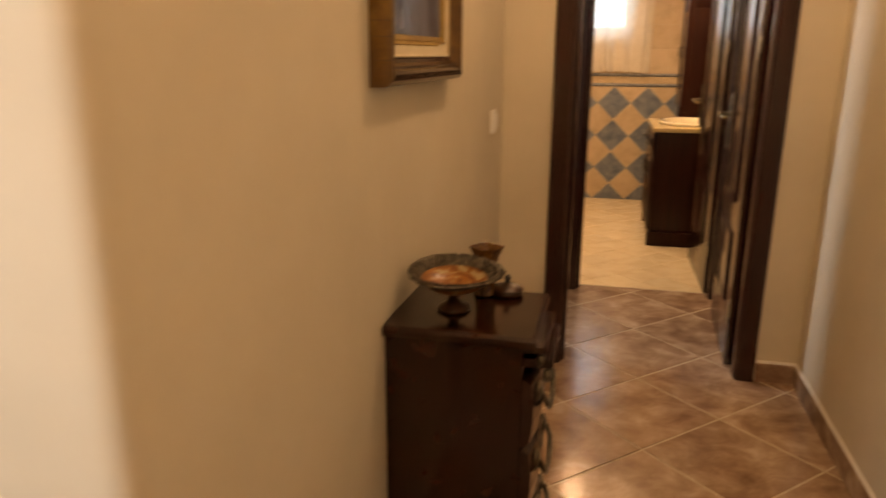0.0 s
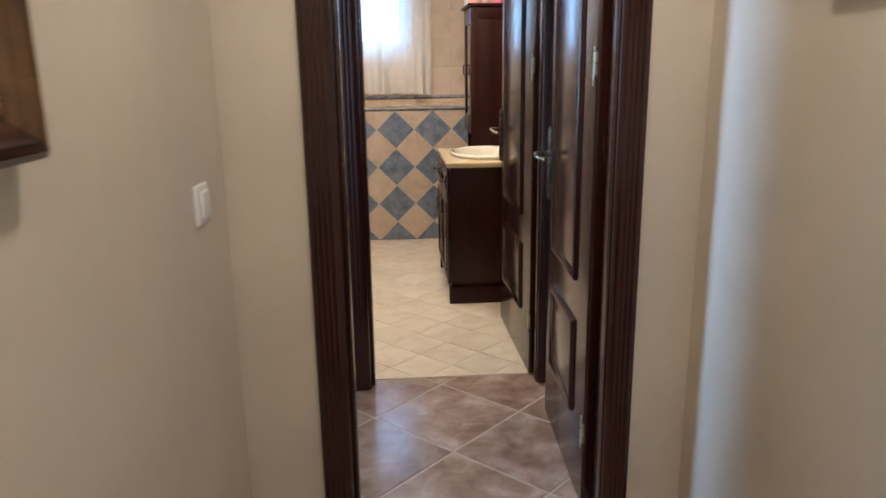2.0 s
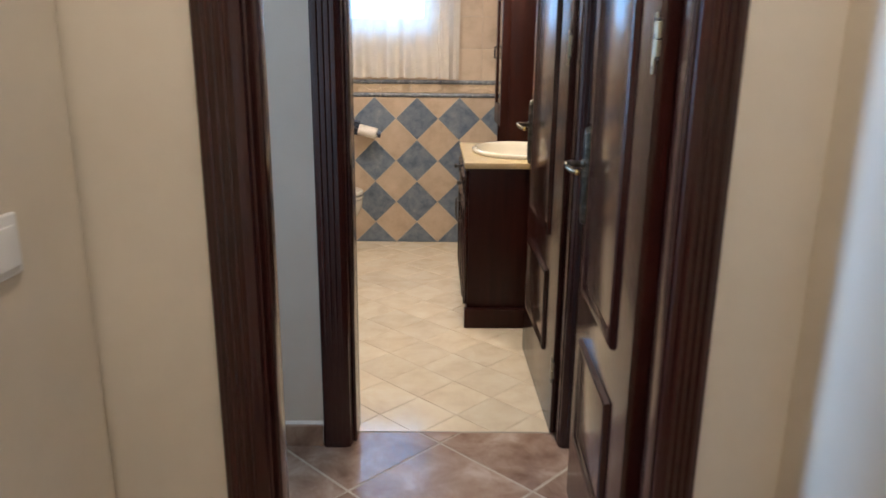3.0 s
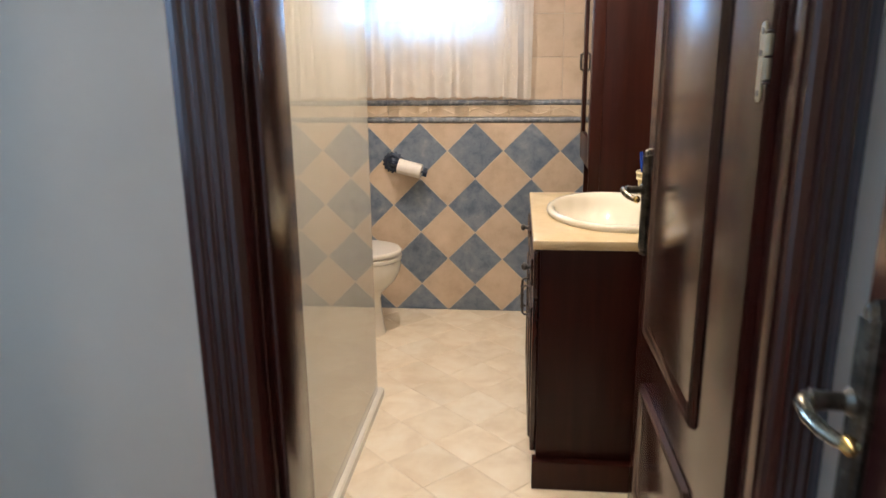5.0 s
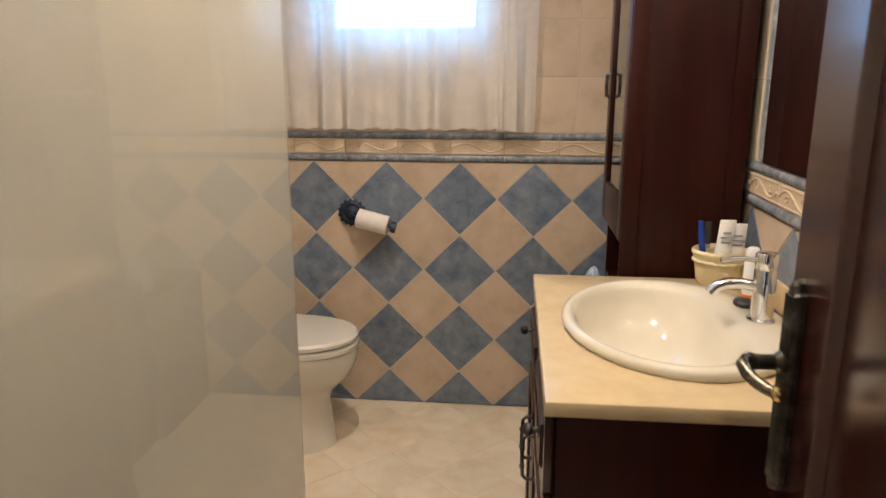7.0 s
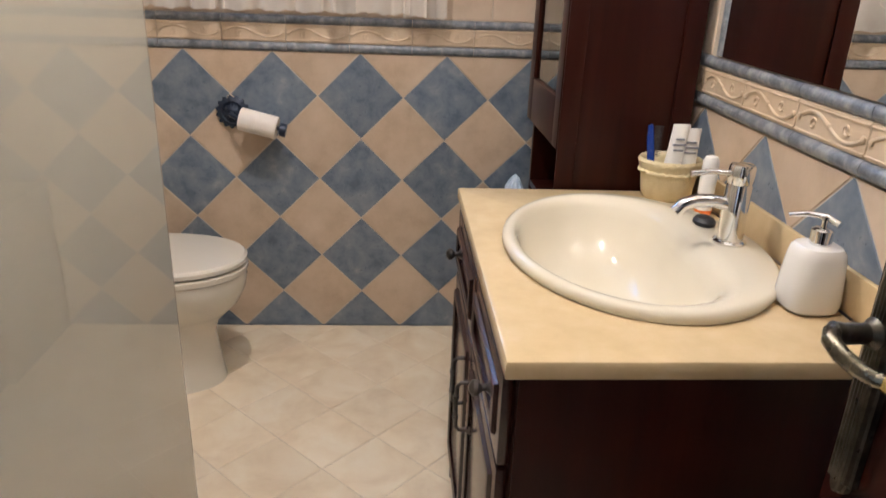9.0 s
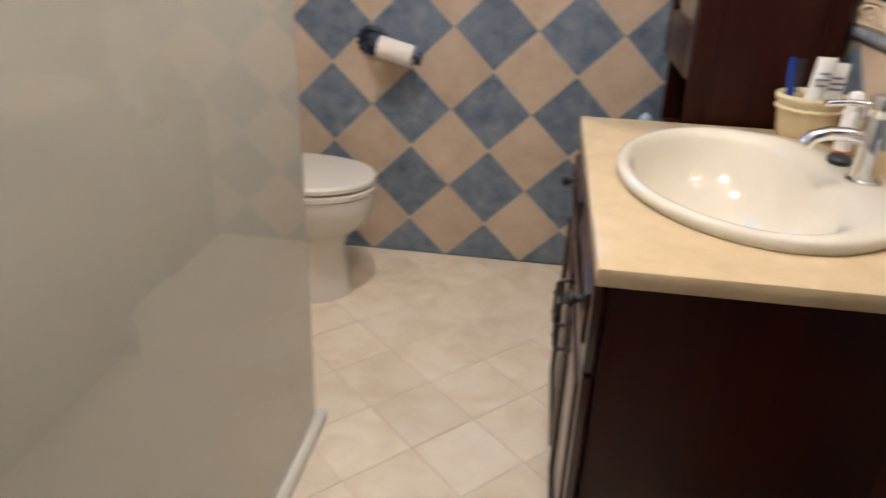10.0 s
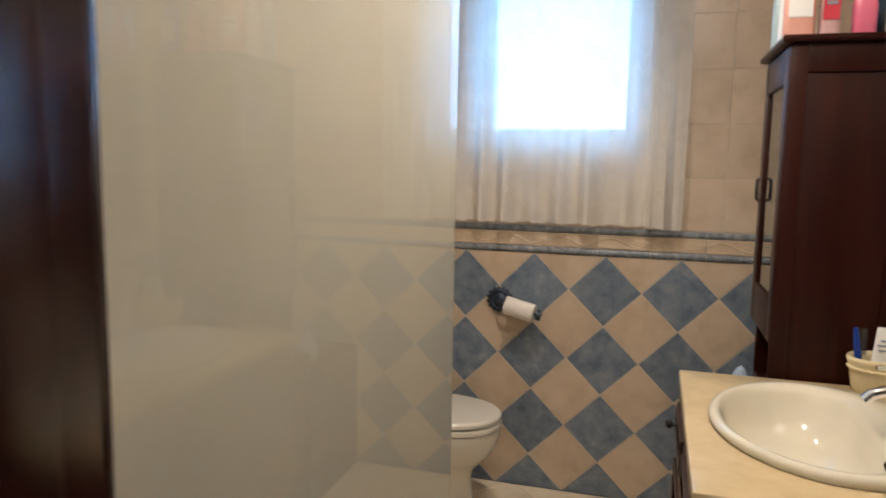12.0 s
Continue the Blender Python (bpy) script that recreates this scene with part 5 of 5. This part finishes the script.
for k in range(3):
    z0 = 0.100 + k * 0.168
    d_ = part("drawer", rings(bmesh.new(), [[(x, y, zz) for x, y in ((KX1 - 0.0295, KY0 + 0.02), (KX1 - 0.0295 + o, KY0 + 0.02), (KX1 - 0.0295 + o + 0.012, KY0 + 0.10), (KX1 - 0.0295 + o + 0.012, KY1 - 0.10), (KX1 - 0.0295 + o, KY1 - 0.02), (KX1 - 0.0295, KY1 - 0.02))] for o, zz in ((0.004, z0), (0.020, z0 + 0.01), (0.026, z0 + 0.06), (0.026, z0 + 0.105), (0.020, z0 + 0.150), (0.004, z0 + 0.160))]), CHEST_WOOD, ch, smooth=False)
    for yy in (KY0 + 0.07, (KY0 + KY1) / 2, KY1 - 0.07):
        part("pull_backplate", lathe(bmesh.new(), (KX1 + 0.001, yy, z0 + 0.115), [(0.022, 0.0), (0.020, 0.005), (0.010, 0.010), (0.003, 0.011)], 24, axis="x", wobble=lambda a, k: 1 + 0.12 * math.cos(5 * a)), BRONZE, d_)
    part("bail_pull", tube(bmesh.new(), [(KX1 + 0.010, KY0 + 0.07, z0 + 0.112), (KX1 + 0.022, KY0 + 0.075, z0 + 0.085), (KX1 + 0.025, KY0 + 0.105, z0 + 0.062), (KX1 + 0.026, (KY0 + KY1) / 2, z0 + 0.055), (KX1 + 0.025, KY1 - 0.105, z0 + 0.062), (KX1 + 0.022, KY1 - 0.075, z0 + 0.085), (KX1 + 0.010, KY1 - 0.07, z0 + 0.112)], 0.006, 10), BRONZE, d_, "ornate bronze bail pull")

# footed bowl: a leaf-shaped dish whose far rim stands higher
bcx, bcy = -0.345, -5.085
bo = thing("footed_bowl", (bcx, bcy, KZ), "amber footed bowl with a pierced silver rim on the chest", "bowl")


def raised_back(bm, k=0.09):
    for v_ in bm.verts:
        d_ = v_.co.y - bcy
        v_.co.z += k * max(0.0, d_) + 0.05 * d_ - 0.004
        v_.co.y = bcy + d_ * 0.92
        v_.co.x = bcx + (v_.co.x - bcx) * 1.04
    return bm


# foot coloured dark to carry the shadow of the dish above it
part("foot", lathe(bmesh.new(), (bcx, bcy, KZ), [(0.036, 0.0005), (0.038, 0.005), (0.034, 0.011), (0.018, 0.019), (0.011, 0.029), (0.013, 0.038), (0.026, 0.044)], 36), DARK_ONYX_FOOT_SHADE, bo, "turned foot coloured dark for the bowl's shadow")
part("dish", raised_back(lathe(bmesh.new(), (bcx, bcy, KZ), [(0.020, 0.0472), (0.046, 0.053), (0.066, 0.065), (0.0742, 0.075), (0.0735, 0.0795), (0.064, 0.069), (0.043, 0.058), (0.015, 0.053)], 48)), BOWL_AMBER, bo)
part("rim", raised_back(lathe(bmesh.new(), (bcx, bcy, KZ), [(0.0745, 0.074), (0.086, 0.079), (0.098, 0.087), (0.104, 0.092), (0.101, 0.096), (0.087, 0.088), (0.0745, 0.080)], 120, cap0=False, cap1=False,
                              wobble=lambda a, k: 1 + (0.05 * math.sin(3 * a + 0.7) + 0.035 * abs(math.sin(8 * a)) + 0.014 * math.sin(37 * a) if 1 < k < 6 else 0.02 * math.sin(3 * a + 0.7)))), BOWL_SILVER, bo, "tarnished silver lace rim")
bm = bmesh.new()
rnd = random.Random(21)
for i in range(74):
    a = 6.2832 * i / 74 + rnd.uniform(-0.02, 0.02)
    q = rnd.uniform(0.5, 1.0)
    tube(bm, [(bcx + r * math.cos(a + sa * q), bcy + r * math.sin(a + sa * q), KZ + h) for r, sa, h in ((0.076, 0.0, 0.081), (0.085, 0.12, 0.088), (0.094, 0.03, 0.0945), (0.100, 0.16, 0.0975))], 0.0019, 6)
tagged(part("rim_tracery", raised_back(bm), BOWL_SILVER, bo), kind="stuff")

# fluted vase
vx, vy = -0.292, -4.962
va = thing("vase", (vx, vy, KZ), "brown marbled vase with a ruffled rim on the chest", "vase")
va.scale.z = 0.92
part("vase_body", lathe(bmesh.new(), (vx, vy, KZ), [(0.026, 0.0005), (0.030, 0.005), (0.027, 0.016), (0.024, 0.05), (0.025, 0.08), (0.029, 0.105), (0.036, 0.126), (0.038, 0.131), (0.034, 0.128), (0.026, 0.11), (0.020, 0.08), (0.016, 0.04)], 60,
                        wobble=lambda a, k: 1 + (0.12 * math.sin(4 * a + 0.5) * min(1.0, max(0, k - 4) / 3) if k < 10 else 0) + (0.0 if k < 6 or k > 8 else 0.05 * math.sin(9 * a))), VASE_AMBER, va)
jx, jy = -0.240, -4.953
jar = thing("lidded_jar", (jx, jy, KZ), "small brown marbled lidded jar with a black acorn knob", "jar")
part("jar_body", lathe(bmesh.new(), (jx, jy, KZ), [(0.028, 0.0005), (0.036, 0.003), (0.039, 0.009), (0.037, 0.014)], 36), DARK_ONYX_FOOT_SHADE, jar)
part("lid", lathe(bmesh.new(), (jx, jy, KZ), [(0.037, 0.0143), (0.039, 0.016), (0.034, 0.021), (0.022, 0.026), (0.010, 0.029), (0.005, 0.031)], 36), DARK_ONYX_FOOT_SHADE, jar)
part("knob", lathe(bmesh.new(), (jx, jy, KZ + 0.031), [(0.004, 0.0), (0.007, 0.002), (0.0075, 0.004), (0.004, 0.006), (0.0075, 0.008), (0.0085, 0.012), (0.0065, 0.016), (0.002, 0.020)], 20), RUBBER, jar, "black acorn knob")

# low cabinet against the other hall wall
lc = thing("shoe_cabinet", (0.67, -5.55, 0), "low dark wooden cabinet against the hall wall", "cabinet")
part("body", boxm(0.612, HALL_R - 0.014, -5.95, -5.225, 0.05, 0.755, 0.003), CHEST_WOOD, lc)
part("top", boxm(0.600, HALL_R - 0.012, -5.965, -5.21, 0.7555, 0.778, 0.005), CHEST_WOOD, lc)
part("plinth", boxm(0.625, HALL_R - 0.014, -5.94, -5.235, 0.0, 0.0495), CHEST_WOOD, lc)

# ---- tiled surfaces ----
wall_plane = lambda u, v, w: Vector((u, -w + 0.006, v))
right_plane = lambda u, v, w: Vector((RIGHT + 0.006 - w, u, v))
floor_plane = lambda u, v, w: Vector((u, v, w - 0.008))
two_tone = lambda i, j: TILE_BLUE if i % 2 == 0 else TILE_BEIGE
ZB0, ZB1 = 3.5 * D, 3.5 * D + 0.112
lay_tiles(wall_back, "tile", two_tone, (0.0, 0.0), D, (LEFT, RIGHT, 0.0, ZB0), 0.006, wall_plane)
lay_tiles(wall_right, "tile", two_tone, (-1.125, 0.0), D, (DOOR_B1, 0.0, 0.0, ZB0), 0.006, right_plane)
ul = [0.427 + 0.203 * k for k in range(-8, 3)]
ul = [LEFT] + [u for u in ul if LEFT + 0.02 < u < RIGHT - 0.02] + [RIGHT]
vl = [ZB1 + 0.202 * k for k in range(7)] + [TOP]
square_tiles(wall_back, "tile", TILE_UPPER, ul, vl, 0.006, wall_plane, skip=WIN)
yl = [DOOR_B1] + [-0.860 + 0.203 * k for k in range(-8, 5)] + [0.0]
square_tiles(wall_right, "tile", TILE_UPPER, yl, vl, 0.006, right_plane, skip=(MY0 - 0.03, MY1 + 0.065, ZB1, MZ1 + 0.05))
lay_tiles(floor_bathroom, "tile", lambda i, j: TILE_FLOOR, (-0.068, -0.690), 0.280, (LEFT, RIGHT, -2.63, 0.0), 0.008, floor_plane, 0.003)
lay_tiles(floor_hall, "tile", lambda i, j: TILE_HALL, (0.152, -2.986), 0.560, (-2.0, HALL_R, -8.6, -2.634), 0.008, floor_plane, 0.0070)
single("threshold", boxm(-0.15, 0.55, -2.634, -2.6305, -0.008, 0.0012), GROUT_LIGHT, "thin pale joint under the bathroom door", "threshold", "structure", False)


# relief border: grey-blue rounded mouldings above and below a row of scroll tiles
def moulding_outline(w, h):
    return [(0, 0), (h * 0.4, 0.0), (h * 0.85, w * 0.2), (h, w * 0.5), (h * 0.85, w * 0.8), (h * 0.4, w), (0, w)]


def scroll_tile(length, height):
    """A relief tile lying along +x, facing -y: a wave with curled ends."""
    bm = box(bmesh.new(), 0.001, length - 0.001, -0.008, 0.0, 0.0, height, 0.0015, 1)
    n = 28
    tube(bm, [(0.006 + (length - 0.012) * i / n, -0.0085, height * (0.5 + 0.27 * math.sin(2 * math.pi * i / n))) for i in range(n + 1)], 0.0032, 8)
    for cx, cz, sgn in ((0.27, 0.40, 1), (0.73, 0.60, -1)):
        tube(bm, [(length * cx + r * math.cos(a), -0.0085, height * cz + sgn * r * math.sin(a)) for r, a in [(0.011 - 0.0085 * i / 16, 0.4 * i + 0.6) for i in range(17)]], 0.0022, 6)
    for cx in (0.05, 0.5, 0.95):
        lathe(bm, (length * cx, -0.008, height * 0.5), [(0.006, 0.0), (0.005, -0.003), (0.002, -0.004)], 10, axis="y")
    for zz in (0.006, height - 0.006):
        tube(bm, [(0.002, -0.008, zz), (length - 0.002, -0.008, zz)], 0.0022, 6)
    return bm


TL = 0.203
relief = mesh_from(scroll_tile(TL, 0.056), "border_tile", RELIEF, True)
u = LEFT
while u < RIGHT - 0.02:
    ob = new("border_tile", relief)
    ob.location = (u, 0.004, ZB0 + 0.028)
    ob.parent = wall_back
    for zz, w in ((ZB0, 0.027), (ZB0 + 0.085, 0.026)):
        e = min(u + TL, RIGHT) - 0.001
        part("moulding_tile", profile_run(bmesh.new(), [(a, b + zz) for a, b in moulding_outline(w, 0.013)], (u + 0.001, 0.004, 0), (e, 0.004, 0), (0, -1, 0)), PENCIL, wall_back)
    u += TL
v = -0.005 - TL
while v > DOOR_B1 + 0.3:
    ob = new("border_tile", relief)
    ob.rotation_euler = (0, 0, radians(-90))
    ob.location = (RIGHT + 0.004, v + TL, ZB0 + 0.028)
    ob.parent = wall_right
    for zz, w in ((ZB0, 0.027), (ZB0 + 0.085, 0.026)):
        part("moulding_tile", profile_run(bmesh.new(), [(a, b + zz) for a, b in moulding_outline(w, 0.013)], (RIGHT + 0.004, v + 0.001, 0), (RIGHT + 0.004, v + TL - 0.001, 0), (-1, 0, 0)), PENCIL, wall_right)
    v -= TL
# moulding round the mirror
for a in range(4):
    z0, z1 = MZ0 + 0.202 * a + 0.001, min(MZ0 + 0.202 * (a + 1), MZ1) - 0.001
    o = moulding_outline(0.032, 0.014)
    part("moulding_tile", rings(bmesh.new(), [[(RIGHT + 0.004 - p, MY1 + 0.001 + q, zz) for p, q in o] for zz in (z0, z1)]), PENCIL, wall_right)
